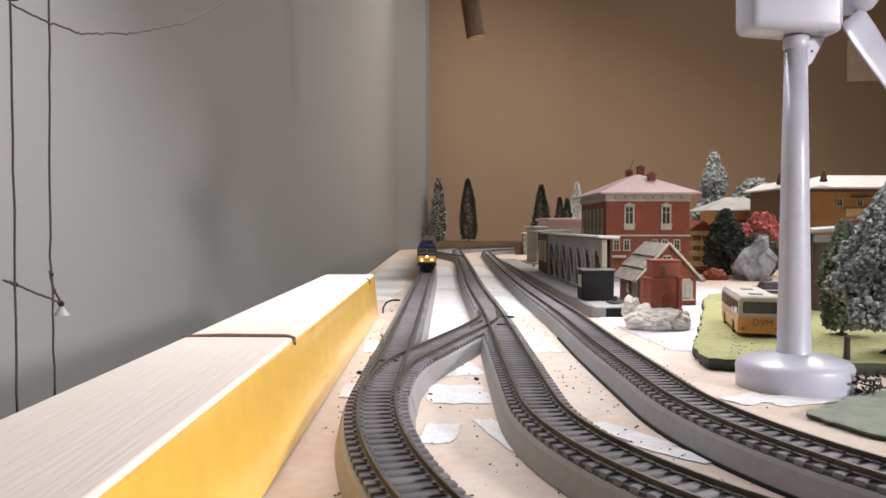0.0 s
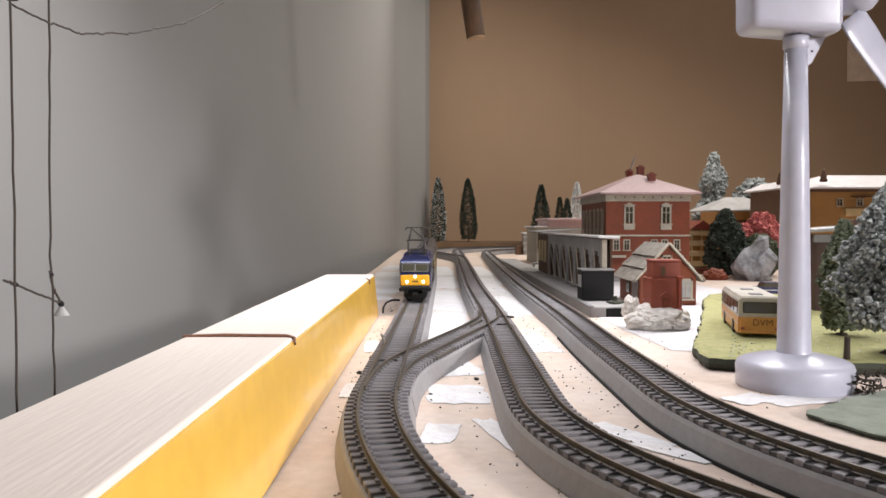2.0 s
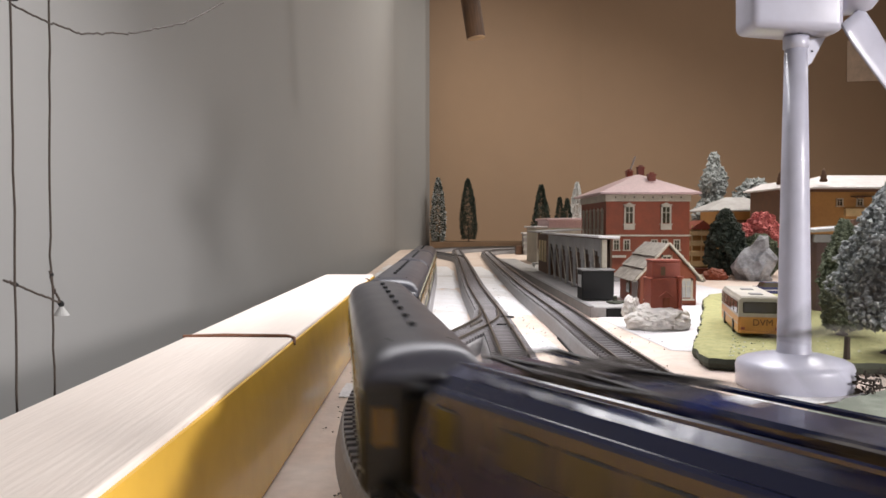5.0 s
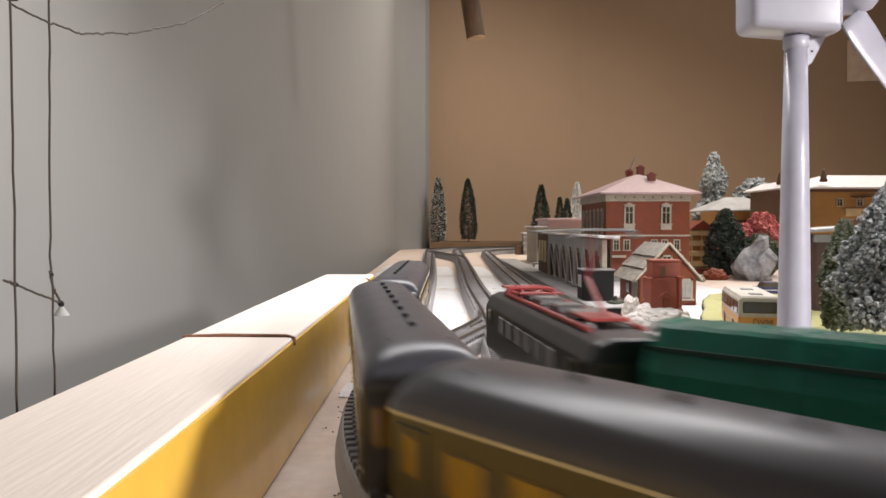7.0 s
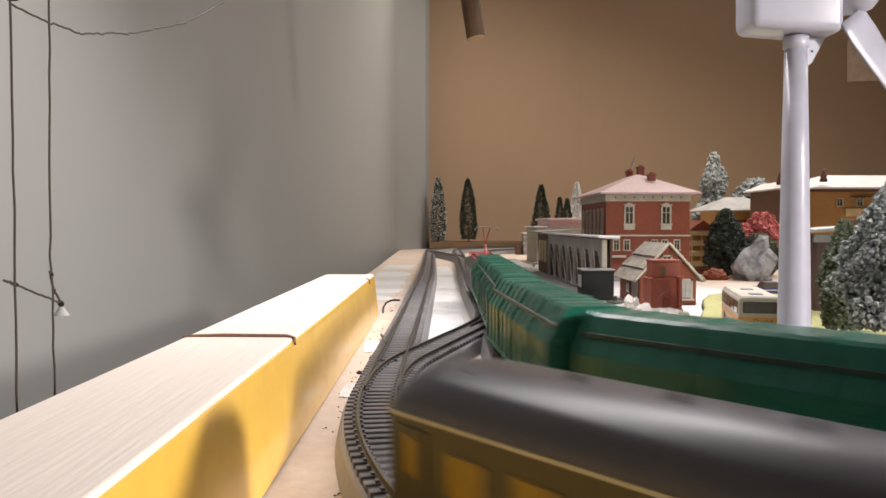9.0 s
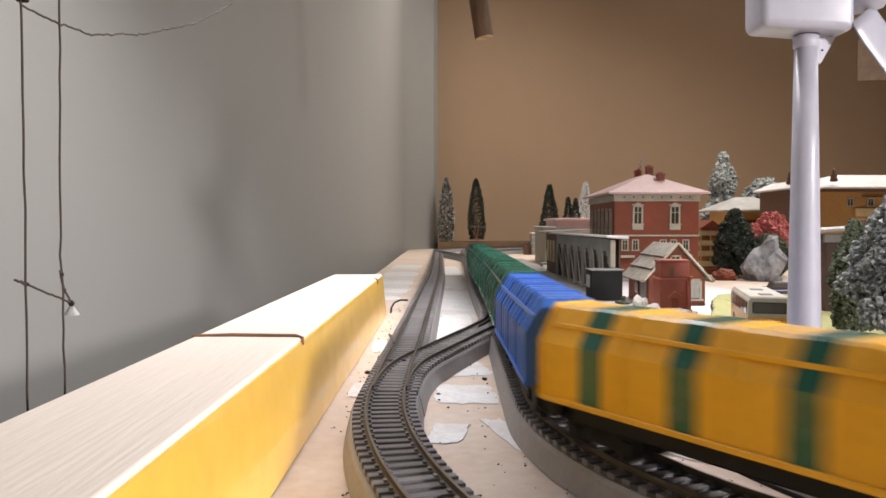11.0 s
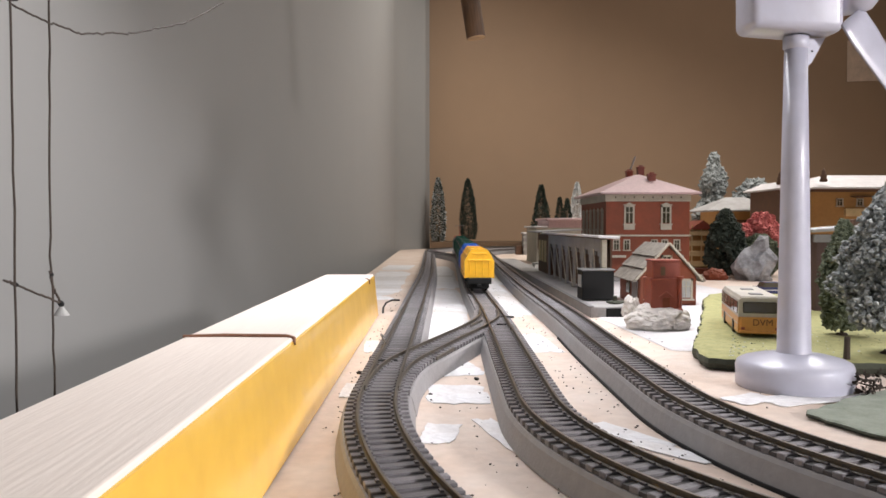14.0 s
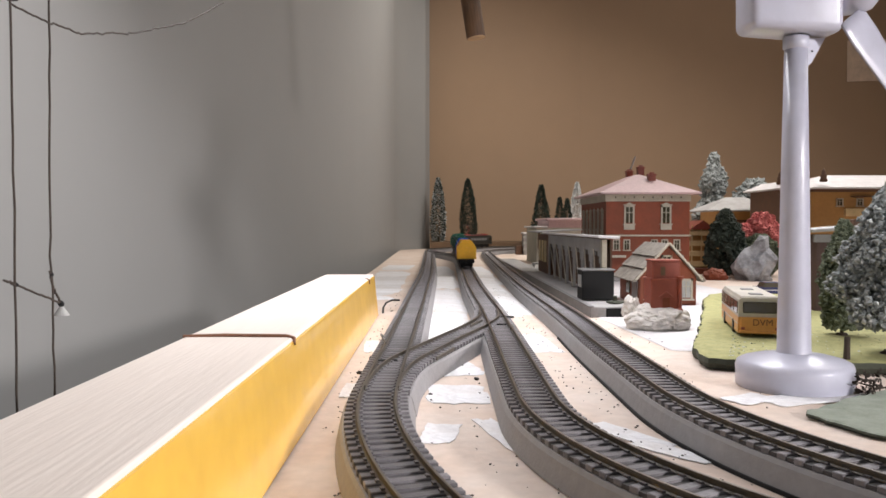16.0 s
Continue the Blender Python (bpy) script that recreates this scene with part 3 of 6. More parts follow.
            for x in (-0.0066, 0.0066):
                box(bm, s * 0.0069 + x - 0.0003, s * 0.0069 + x + 0.0003, -0.001, 0.001, -0.0042, 0.0042, 0, m)
            part("window_frame", bm, "grey_plastic", ws)
        bm = bmesh.new()
        box(bm, -w + 0.001, w - 0.001, d * h - 0.008, d * h + 0.003, 0.0085, 0.0130, 0.001)
        box(bm, -w - 0.0004, -w + 0.004, d * h - 0.004, d * h + 0.0035, 0.0075, 0.0115, 0.0006)
        box(bm, w - 0.004, w + 0.0004, d * h - 0.004, d * h + 0.0035, 0.0075, 0.0115, 0.0006)
        part("buffer_beam", bm, "black", t)
        coupling(t, d * h, d)
        wheels(t, d * h * 0.58, 0.0068, wheel_base=0.036)
        for s in (-1, 1):
            bm = bmesh.new()
            box(bm, s * (w + 0.0002) - 0.0005, s * (w + 0.0002) + 0.0005, d * h * 0.82 - 0.004, d * h * 0.82 + 0.004, 0.027, 0.036, 0.0004)
            part("cab_window", bm, "glass_dark", t)
    for s in (-1, 1):
        for k in range(5):
            bm = bmesh.new()
            yy = -0.034 + k * 0.017
            box(bm, s * (w + 0.0001) - 0.0005, s * (w + 0.0001) + 0.0005, yy - 0.006, yy + 0.006, 0.028, 0.036, 0.0004)
            part("side_grille", bm, "coach_roof", t)
    bm = bmesh.new()
    box(bm, -0.013, 0.013, -0.014, 0.014, 0.004, 0.0125, 0.001)
    part("underframe", bm, "black", t)
    # black band round the windscreens
    for d in (-1, 1):
        bm = bmesh.new()
        m = Matrix.Translation((0, d * (h - 0.0027), 0.0316)) @ Matrix.Rotation(d * math.atan2(0.0055, 0.012), 4, "X")
        box(bm, -w + 0.0002, w - 0.0002, -0.0005, 0.0005, -0.0055, 0.0052, 0.0004, m)
        part("window_band", bm, "black", t)
        bm = bmesh.new()
        box(bm, -0.009, 0.009, d * h - 0.004, d * h - 0.001, 0.0015, 0.0088, 0.0008)
        part("rail_guard", bm, "black", t, "black rail guard")
    for ob in t.children:
        if not ob.name.startswith(("bogie", "coupling", "rail_guard")):
            ob.location.z += 0.0026
    pantograph(t, h - 0.042, True, base_z=0.0485)
    pantograph(t, -h + 0.042, False, base_z=0.0485)
    return t


def coach():
    t = thing("passenger_coach", Matrix(), "dark blue passenger coach, grey roof, windows coloured as if lit yellow", "railway coach", "coaches of the passenger train")
    L, w = COACH_L - 0.008, 0.0165
    h = L / 2
    bm = bmesh.new()
    box(bm, -w, w, -h, h, 0.0105, 0.0375, 0.001)
    part("body", bm, "coach_blue", t)
    # rounded roof with domed ends
    bm = bmesh.new()
    secs = []
    for k, (yy, sc) in enumerate([(-h, 0.45), (-h + 0.002, 0.75), (-h + 0.006, 0.93), (-h + 0.013, 1.0), (0, 1.0), (h - 0.013, 1.0), (h - 0.006, 0.93), (h - 0.002, 0.75), (h, 0.45)]):
        secs.append([bm.verts.new(((w + 0.0004) * (0.94 + 0.06 * sc) * math.copysign(abs(math.cos(a)) ** 0.72, math.cos(a)), yy, 0.0366 + 0.0108 * sc * math.sin(a) ** 0.85))
                     for a in [math.pi * i / 16 for i in range(17)]])
    for a, b in zip(secs, secs[1:]):
        for i in range(16):
            bm.faces.new((a[i], a[i + 1], b[i + 1], b[i]))
    for sct in (secs[0], list(reversed(secs[-1]))):
        bm.faces.new(sct)
    bmesh.ops.recalc_face_normals(bm, faces=bm.faces)
    roof = part("roof", bm, "coach_roof", t, "smooth dark grey roof", smooth=True)
    for k in range(10):
        yy = -h + 0.018 + k * (L - 0.036) / 9
        for x in ((-0.008, 0.008) if k in (0, 9) else (0.0,)):
            bm = bmesh.new()
            zz = 0.0474 - (0.0022 if x else 0.0004)
            rod(bm, (x, yy, zz - 0.001), (x, yy, zz + 0.0010), 0.0009, 8)
            rod(bm, (x, yy, zz + 0.0008), (x, yy, zz + 0.0016), 0.0014, 10, 0.0010)
            part("roof_vent", bm, "black", roof)
    for s in (-1, 1):
        bm = bmesh.new()
        box(bm, s * (w + 0.0003) - 0.0004, s * (w + 0.0003) + 0.0004, -h + 0.001, h - 0.001, 0.0362, 0.0370)
        part("gutter", bm, "gutter_line", t, "pale yellow gutter line")
        bm = bmesh.new()
        box(bm, s * (w + 0.0001) - 0.0003, s * (w + 0.0001) + 0.0003, -h + 0.001, h - 0.001, 0.0160, 0.0165)
        part("waist_line", bm, "gutter_line", t, "pale yellow line")
        n = 11
        for k in range(n):
            yy = -h + 0.026 + k * (L - 0.052) / (n - 1)
            bm = bmesh.new()
            box(bm, s * (w + 0.0001) - 0.0004, s * (w + 0.0001) + 0.0004, yy - 0.0058, yy + 0.0058, 0.0220, 0.0315, 0.0004)
            part("window", bm, "coach_window", t, "window with amber light put into its colour")
        for yy in (-h + 0.034, h - 0.034):
            bm = bmesh.new()
            box(bm, s * (w + 0.0001) - 0.0003, s * (w + 0.0001) + 0.0003, yy - 0.0045, yy + 0.0045, 0.0178, 0.0204, 0.0003)
            part("emblem", bm, "gutter_line", t, "pale emblem under the windows")
        for d in (-1, 1):
            bm = bmesh.new()
            box(bm, s * (w + 0.0001) - 0.0004, s * (w + 0.0001) + 0.0004, d * (h - 0.009) - 0.005, d * (h - 0.009) + 0.005, 0.0115, 0.0345, 0.0004)
            door = part("door", bm, "coach_blue", t)
            bm = bmesh.new()
            box(bm, s * (w + 0.0004) - 0.0004, s * (w + 0.0004) + 0.0004, d * (h - 0.009) - 0.0025, d * (h - 0.009) + 0.0025, 0.0235, 0.0325, 0.0004)
            part("window", bm, "coach_window", door)
    for d in (-1, 1):
        bm = bmesh.new()
        box(bm, -0.006, 0.006, min(d * h, d * (h + 0.0035)), max(d * h, d * (h + 0.0035)), 0.0105, 0.036, 0.001)
        part("gangway", bm, "black", t, "black end gangway")
        for s in (-1, 1):
            bm = bmesh.new()
            box(bm, s * 0.011 - 0.003, s * 0.011 + 0.003, d * h - 0.0004, d * h + 0.0004, 0.0225, 0.0325, 0.0003)
            part("end_window", bm, "coach_window", t)
        coupling(t, d * h, d)
        wheels(t, d * (h - 0.04), 0.0055)
    bm = bmesh.new()
    box(bm, -0.012, 0.012, -h + 0.065, h - 0.065, 0.005, 0.0105, 0.001)
    part("underframe", bm, "black", t)
    return t


def wagon(colour, label, stripes=False):
    t = thing("freight_wagon", Matrix(), label, "freight wagon", "wagons of the freight train")
    L, w = WAGON_L - 0.008, 0.0170
    h = L / 2
    # chamfered hood
    out = [(-w, 0.0168), (-w, 0.0365), (-0.0100, 0.0485), (-0.0085, 0.0495), (0.0085, 0.0495), (0.0100, 0.0485), (w, 0.0365), (w, 0.0168)]
    bm = bmesh.new()
    prism(bm, out, -h, h)
    part("hood", bm, colour, t)
    n = 4
    for k in range(n + 1):
        y0 = -h + k * L / n
        bm = bmesh.new()
        wide = 0.0016 if 0 < k < n else 0.0012
        o2 = [(x * 1.035, z + (0.0006 if z > 0.03 else 0)) for x, z in out]
        prism(bm, o2, max(-h - 0.0004, y0 - wide), min(h + 0.0004, y0 + wide))
        part("hood_rib", bm, colour, t)
    for k in range(n):
        for j in range(1, 3):
            y0 = -h + (k + j / 3) * L / n
            bm = bmesh.new()
            wide = 0.0012 if not stripes else 0.0050
            o2 = [(x * 1.02, z + (0.0003 if z > 0.03 else 0)) for x, z in out]
            if stripes and j == 2:
                continue
            prism(bm, o2, y0 - wide, y0 + wide)
            part("hood_rib", bm, "wagon_green" if stripes else colour, t, "dark green band" if stripes else "")
    for s in (-1, 1):
        bm = bmesh.new()
        box(bm, s * 0.0136 - 0.0008, s * 0.0136 + 0.0008, -h, h, 0.0421, 0.0435)
        part("roof_rail", bm, "seam_dark" if colour == "wagon_green" else colour, t)
        bm = bmesh.new()
        box(bm, s * w - 0.0010, s * w + 0.0010, -h, h, 0.0160, 0.0180, 0.0003)
        part("side_sill", bm, colour, t)
    for d in (-1, 1):
        e = d * (h + 0.0006)
        for x in (-0.0115, -0.004, 0.004, 0.0115):
            bm = bmesh.new()
            box(bm, x - 0.0007, x + 0.0007, e - 0.0009, e + 0.0009, 0.0185, 0.0370, 0.0003)
            part("end_rib", bm, colour, t)
        bm = bmesh.new()
        box(bm, -0.013, 0.013, e - 0.0012, e + 0.0012, 0.0365, 0.0385, 0.0004)
        box(bm, -0.0085, 0.0085, e - 0.0009, e + 0.0009, 0.0440, 0.0465, 0.0006)
        part("end_bar", bm, colour, t)
        bm = bmesh.new()
        box(bm, -0.0140, 0.0140, d * h - 0.006, d * h + 0.001, 0.0095, 0.0168, 0.0006)
        part("buffer_beam", bm, "black", t)
        coupling(t, d * h, d)
        wheels(t, d * (h - 0.024), 0.0058, wheel_base=0.022)
    bm = bmesh.new()
    box(bm, -0.012, 0.012, -h + 0.01, h - 0.01, 0.009, 0.0168, 0.0008)
    part("underframe", bm, "black", t)
    return t


def black_loco():
    t = thing("electric_locomotive", Matrix(), "black electric locomotive with red roof gear and raised pantograph", "locomotive")
    L, w = ELOCO_L - 0.012, 0.0165
    h = L / 2
    bm = bmesh.new()
    prism(bm, [(-w, 0.0125), (-w, 0.0350), (-0.0135, 0.0405), (-0.009, 0.0422), (0.009, 0.0422), (0.0135, 0.0405), (w, 0.0350), (w, 0.0125)], -h, h)
    bmesh.ops.bevel(bm, geom=list(bm.edges), offset=0.0012, segments=2, affect="EDGES", profile=0.6)
    part("body", bm, "coach_blue", t)
    bm = bmesh.new()
    for s in (-1, 1):
        box(bm, s * 0.0095 - 0.0012, s * 0.0095 + 0.0012, -h + 0.02, h - 0.02, 0.0418, 0.0436, 0.0004)
    part("roof_walkway", bm, "red", t, "red roof walkways")
    bm = bmesh.new()
    for yy in (-0.035, -0.01, 0.02, 0.04):
        box(bm, -0.006, 0.006, yy - 0.007, yy + 0.007, 0.0418, 0.0455, 0.0008)
    part("roof_equipment", bm, "steel", t)
    for d in (-1, 1):
        for s in (-1, 1):
            bm = bmesh.new()
            box(bm, s * 0.0075 - 0.0058, s * 0.0075 + 0.0058, d * h - 0.0006, d * h + 0.0006, 0.0265, 0.0345, 0.0005)
            part("windscreen", bm, "glass_dark", t)
            bm = bmesh.new()
            box(bm, s * w - 0.0006, s * w + 0.0006, d * (h - 0.014) - 0.005, d * (h - 0.014) + 0.005, 0.026, 0.034, 0.0005)
            part("cab_window", bm, "glass_dark", t)
        coupling(t, d * h, d)
        wheels(t, d * h * 0.58, 0.0068, wheel_base=0.034)
    for s in (-1, 1):
        for k in range(6):
            bm = bmesh.new()
            yy = -0.045 + k * 0.018
            box(bm, s * w - 0.0005, s * w + 0.0005, yy - 0.0065, yy + 0.0065, 0.025, 0.033, 0.0004)
            part("side_grille", bm, "grey_plastic", t)
    bm = bmesh.new()
    box(bm, -0.013, 0.013, -0.022, 0.022, 0.004, 0.0125, 0.001)
    part("underframe", bm, "black", t)
    pantograph(t, h - 0.036, False, "red", 0.0445, 0.076)
    single_arm(t, -h + 0.036)
    return t


# passenger train comes towards the eye, freight train runs away from it
PASSENGER = [blue_loco(), coach()]
PASSENGER += [copy_thing(PASSENGER[1], Matrix()) for _ in range(3)]
FREIGHT = [black_loco(), wagon("wagon_green", "dark green ribbed sliding-hood freight wagon")]
FREIGHT += [copy_thing(FREIGHT[1], Matrix()) for _ in range(4)]
FREIGHT += [wagon("wagon_blue", "bright blue ribbed sliding-hood freight wagon"), wagon("wagon_yellow", "yellow hooded freight wagon with dark green bands at the train's end", True)]

PLAN_START = set(bpy.data.objects)

# ---- foliage ----
def blob(verts, faces, c, r, rnd, flat=1.0):
    """A small uneven clump: a jittered octahedron with 8 faces."""
    k = len(verts)
    q = Euler((rnd.uniform(0, 6), rnd.uniform(0, 6), rnd.uniform(0, 6))).to_matrix()
    for d in ((1, 0, 0), (-1, 0, 0), (0, 1, 0), (0, -1, 0), (0, 0, 1), (0, 0, -1)):
        v = q @ Vector(d) * r * rnd.uniform(0.6, 1.25)
        verts.append((c[0] + v.x, c[1] + v.y, c[2] + v.z * flat))
    for f in ((0, 2, 4), (2, 1, 4), (1, 3, 4), (3, 0, 4), (2, 0, 5), (1, 2, 5), (3, 1, 5), (0, 3, 5)):
        faces.append(tuple(i + k for i in f))


def needle(verts, faces, c, out, size, rnd):
    """A pointed leaf card of two triangles, bent along its length."""
    k = len(verts)
    o = Vector(out) + Vector((rnd.gauss(0, 0.5), rnd.gauss(0, 0.5), rnd.gauss(0, 0.5)))
    o.normalize()
    s = o.cross(Vector((rnd.gauss(0, 1), rnd.gauss(0, 1), rnd.gauss(0, 1)))).normalized() * size * 0.35
    p = Vector(c)
    for v in (p, p + o * size * 0.55 + s, p + o * size, p + o * size * 0.55 - s + Vector((0, 0, -size * 0.2))):
        verts.append(tuple(v))
    faces.append((k, k + 1, k + 2))
    faces.append((k, k + 2, k + 3))


def crown_mesh(parent, kind, mats, height, z0, radius_at, n, size, seed, label="", wobble=0.13, second_share=0.0):
    """Leaves through a crown: radius_at(u) gives its radius from u = 0 (foot) to 1 (tip)."""
    rnd = random.Random(seed)
    verts, faces = [], []
    for _ in range(n):
        u = rnd.random() ** 1.05
        a = rnd.uniform(0, 2 * math.pi)
        lump = 1 + wobble * (math.sin(3 * a + 9 * u + seed) + math.sin(5 * a - 17 * u + 2 * seed))
        r = radius_at(u) * lump * (rnd.uniform(0.35, 1.0) ** 0.5)
        c = (r * math.cos(a), r * math.sin(a), z0 + u * height)
        if kind == "clump":
            blob(verts, faces, c, size * rnd.uniform(0.6, 1.3), rnd)
        else:
            needle(verts, faces, c, (math.cos(a), math.sin(a), -0.15), size * rnd.uniform(0.6, 1.3), rnd)
    me = bpy.data.meshes.new("crown")
    me.from_pydata(verts, [], faces)
    for m in mats:
        me.materials.append(M[m])
    if len(mats) > 1:
        for f in me.polygons:
            if random.Random(f.index // 2 * 7 + seed).random() < second_share:
                f.material_index = 1
    ob = new("crown", me)
    ob.parent = parent
    return tagged(ob, label) if label else ob


def tree(name, x, y, z, height, radius, kind, mats, label, trunk=0.12, n=900, size=0.004, seed=1, shape="cone", lean=0.0, share=0.3):
    t = thing(name, pose(x, y, z, 0, lean, seed * 40 % 360), label, "tree", "model trees")
    th = height * trunk
    bm = bmesh.new()
    rod(bm, (0, 0, 0), (0, 0, th * 1.2 + height * 0.3), max(0.0012, radius * 0.09), 8, max(0.0006, radius * 0.04))
    rnd = random.Random(seed)
    for k in range(7):
        zz = th + height * (0.08 + 0.08 * k)
        a = k * 2.4
        rod(bm, (0, 0, zz), (radius * 0.6 * math.cos(a), radius * 0.6 * math.sin(a), zz + height * 0.08), 0.0008, 5, 0.0004)
    cyl(bm, max(0.003, radius * 0.3), max(0.0022, radius * 0.22), 0.002, None, 12)
    part("trunk", bm, "bark", t)
    shapes = {"cone": lambda u: radius * (1 - u) ** 0.75 * (0.75 + 0.25 * min(1, u * 8)) + radius * 0.03,
              "spire": lambda u: radius * min(1, 0.72 + u * 1.4) * (1 - u ** 2.2) ** 0.8 + radius * 0.02,
              "round": lambda u: radius * max(0.05, math.sin(math.pi * (0.10 + 0.86 * u))) ** 0.6,
              "egg": lambda u: radius * max(0.05, math.sin(math.pi * (0.14 + 0.82 * u) ** 0.8)) ** 0.8,
              "wild": lambda u: radius * (0.55 + 0.45 * abs(math.sin(u * 9 + seed))) * (1 - u) ** 0.45}
    crown_mesh(t, kind, mats, height - th, th, shapes[shape], n, size, seed, wobble=0.05 if kind == "leaf" else 0.13, second_share=share)
    return t


# ---- back edge, trees along it ----
bm = bmesh.new()
box(bm, -0.02, 0.62, 2.93, 3.14, 0.0, 0.034, 0.002)
structure("back_ledge", bm, "strip_brown", "low brown wooden ledge along the back of the table")
tree("conifer", 0.010, 3.00, 0.033, 0.255, 0.031, "leaf", ["leaf_dark", "leaf_snow"], "tall narrow conifer flecked with white on the back ledge", 0.02, 6000, 0.0062, 3, "spire", share=0.45)
tree("conifer", 0.132, 3.00, 0.033, 0.250, 0.034, "leaf", ["leaf_dark"], "tall narrow dark green conifer on the back ledge", 0.05, 6000, 0.0062, 5, "spire", lean=1.0)
tree("conifer", 0.400, 2.85, 0.0, 0.252, 0.046, "leaf", ["leaf_dark"], "dark green conifer behind the station", 0.1, 6000, 0.0065, 8, "cone")
tree("conifer", 0.470, 2.85, 0.0, 0.205, 0.028, "leaf", ["leaf_dark"], "small dark green conifer behind the station", 0.1, 3000, 0.006, 11, "cone")
tree("conifer", 0.490, 2.80, 0.0, 0.198, 0.030, "leaf", ["leaf_dark"], "small dark green conifer behind the station", 0.1, 3000, 0.006, 12, "cone")
tree("conifer", 0.545, 2.90, 0.0, 0.262, 0.042, "leaf", ["leaf_white"], "snow-white conifer behind the station", 0.1, 5000, 0.0065, 13, "cone")


# ---- platform and station ----
def platform():
    t = thing("station_platform", pose(0, 0, 0), "flat grey platform slab beside the track", "platform")
    bm = bmesh.new()
    box(bm, 0.163, 0.206, 0.790, 1.95, 0.0, 0.0115, 0.0008)
    part("slab", bm, "grey_stone", t)
    bm = bmesh.new()
    box(bm, 0.1605, 0.1665, 0.786, 1.95, 0.0113, 0.0127, 0.0004)
    part("kerb", bm, "grey_plastic", t, "raised grey kerb")
    # flat black panel colours in the dark of a recess
    bm = bmesh.new()
    box(bm, 0.180, 0.2064, 0.7885, 0.7905, 0.0008, 0.0098)
    part("recess", bm, "black", t, "black panel standing in for a shaded recess in the platform end")
    return t


platform()


def wall_with_holes(bm, w, h, thick, holes, mat=0, arch=True, rows=1):
    """An upright wall in the x-z plane, front at y=0, with arched holes (x, z, width, height)."""
    xs = sorted(holes)
    cur = 0.0
    for x, z, hw, hh in xs:
        box(bm, cur, x, 0, thick, 0, h, mat=mat)
        if z > 0:
            box(bm, x, x + hw, 0, thick, 0, z, mat=mat)
        topz = z + hh
        if arch:
            r = hw / 2
            n = 8
            for k in range(n):
                a0, a1 = math.pi * k / n, math.pi * (k + 1) / n
                x0, x1 = x + r - r * math.cos(a0), x + r - r * math.cos(a1)
                zz = topz - r + r * min(math.sin(a0), math.sin(a1))
                box(bm, x0, x1, 0, thick, zz, h, mat=mat)
        else:
            box(bm, x, x + hw, 0, thick, topz, h, mat=mat)
        cur = x + hw
    box(bm, cur, w, 0, thick, 0, h, mat=mat)


def arcade():
    t = thing("station_arcade", pose(0.196, 0, 0.0125), "grey arcaded platform hall with flat pale roof", "station hall")
    # arched side towards the track, running along y
    bm = bmesh.new()
    n, y0, y1 = 7, 0.875, 1.285
    pitch = (y1 - y0) / n
    holes = [(0.0035 + k * pitch, 0.0, pitch - 0.007, 0.056) for k in range(n)]
    wall_with_holes(bm, y1 - y0, 0.0685, 0.003, holes)
    bmesh.ops.transform(bm, matrix=Matrix.Translation((0, y0, 0)) @ Matrix(((0, -1, 0, 0), (1, 0, 0, 0), (0, 0, 1, 0), (0, 0, 0, 1))), verts=bm.verts)
    part("arcade_wall", bm, "grey_stone", t, "grey wall of round arches")
    for k in range(n):
        bm = bmesh.new()
        yy = y0 + (k + 0.5) * pitch
        rod(bm, (-0.005, yy - 0.012 - 0.007 * k, 0.0), (-0.003, yy + 0.012, 0.056), 0.0009, 6)
        part("leaning_post", bm, "trim", t, "thin pale leaning post")
    bm = bmesh.new()
    box(bm, 0.008, 0.010, y0, y1, 0, 0.0685)
    box(bm, -0.003, 0.010, y1, y1 + 0.003, 0, 0.0685)
    part("hall_wall", bm, "brown_wood", t, "dark brown inner wall")
    bm = bmesh.new()
    box(bm, -0.003, 0.003, y0 - 0.004, y0 + 0.003, 0, 0.0685, 0.0005)
    part("corner_post", bm, "trim", t, "pale corner post")
    bm = bmesh.new()
    m = Matrix.Translation((0, 0, 0.0715)) @ Matrix.Rotation(radians(3), 4, "Y")
    box(bm, -0.012, 0.013, 0.850, 1.30, -0.0015, 0.0015, 0.0006, m)
    part("roof", bm, "snow", t, "flat pale grey roof slab")
    bm = bmesh.new()
    m = Matrix.Translation((0, 0, 0.0745)) @ Matrix.Rotation(radians(-3), 4, "Y")
    box(bm, -0.020, 0.060, 1.31, 1.44, -0.0012, 0.0012, 0.0005, m)
    part("canopy", bm, "grey_stone", t, "grey platform canopy")
    bm = bmesh.new()
    box(bm, 0.0, 0.05, 1.315, 1.43, 0, 0.069)
    part("waiting_room", bm, "brown_wood", t, "brown waiting room")
    # cream paint gives these panes their lit look; nothing glows
    for k in range(3):
        bm = bmesh.new()
        box(bm, -0.001, 0.0005, 1.33 + k * 0.034, 1.35 + k * 0.034, 0.02, 0.058)
        part("window", bm, "cream", t, "window painted cream to look lit")
    return t


arcade()


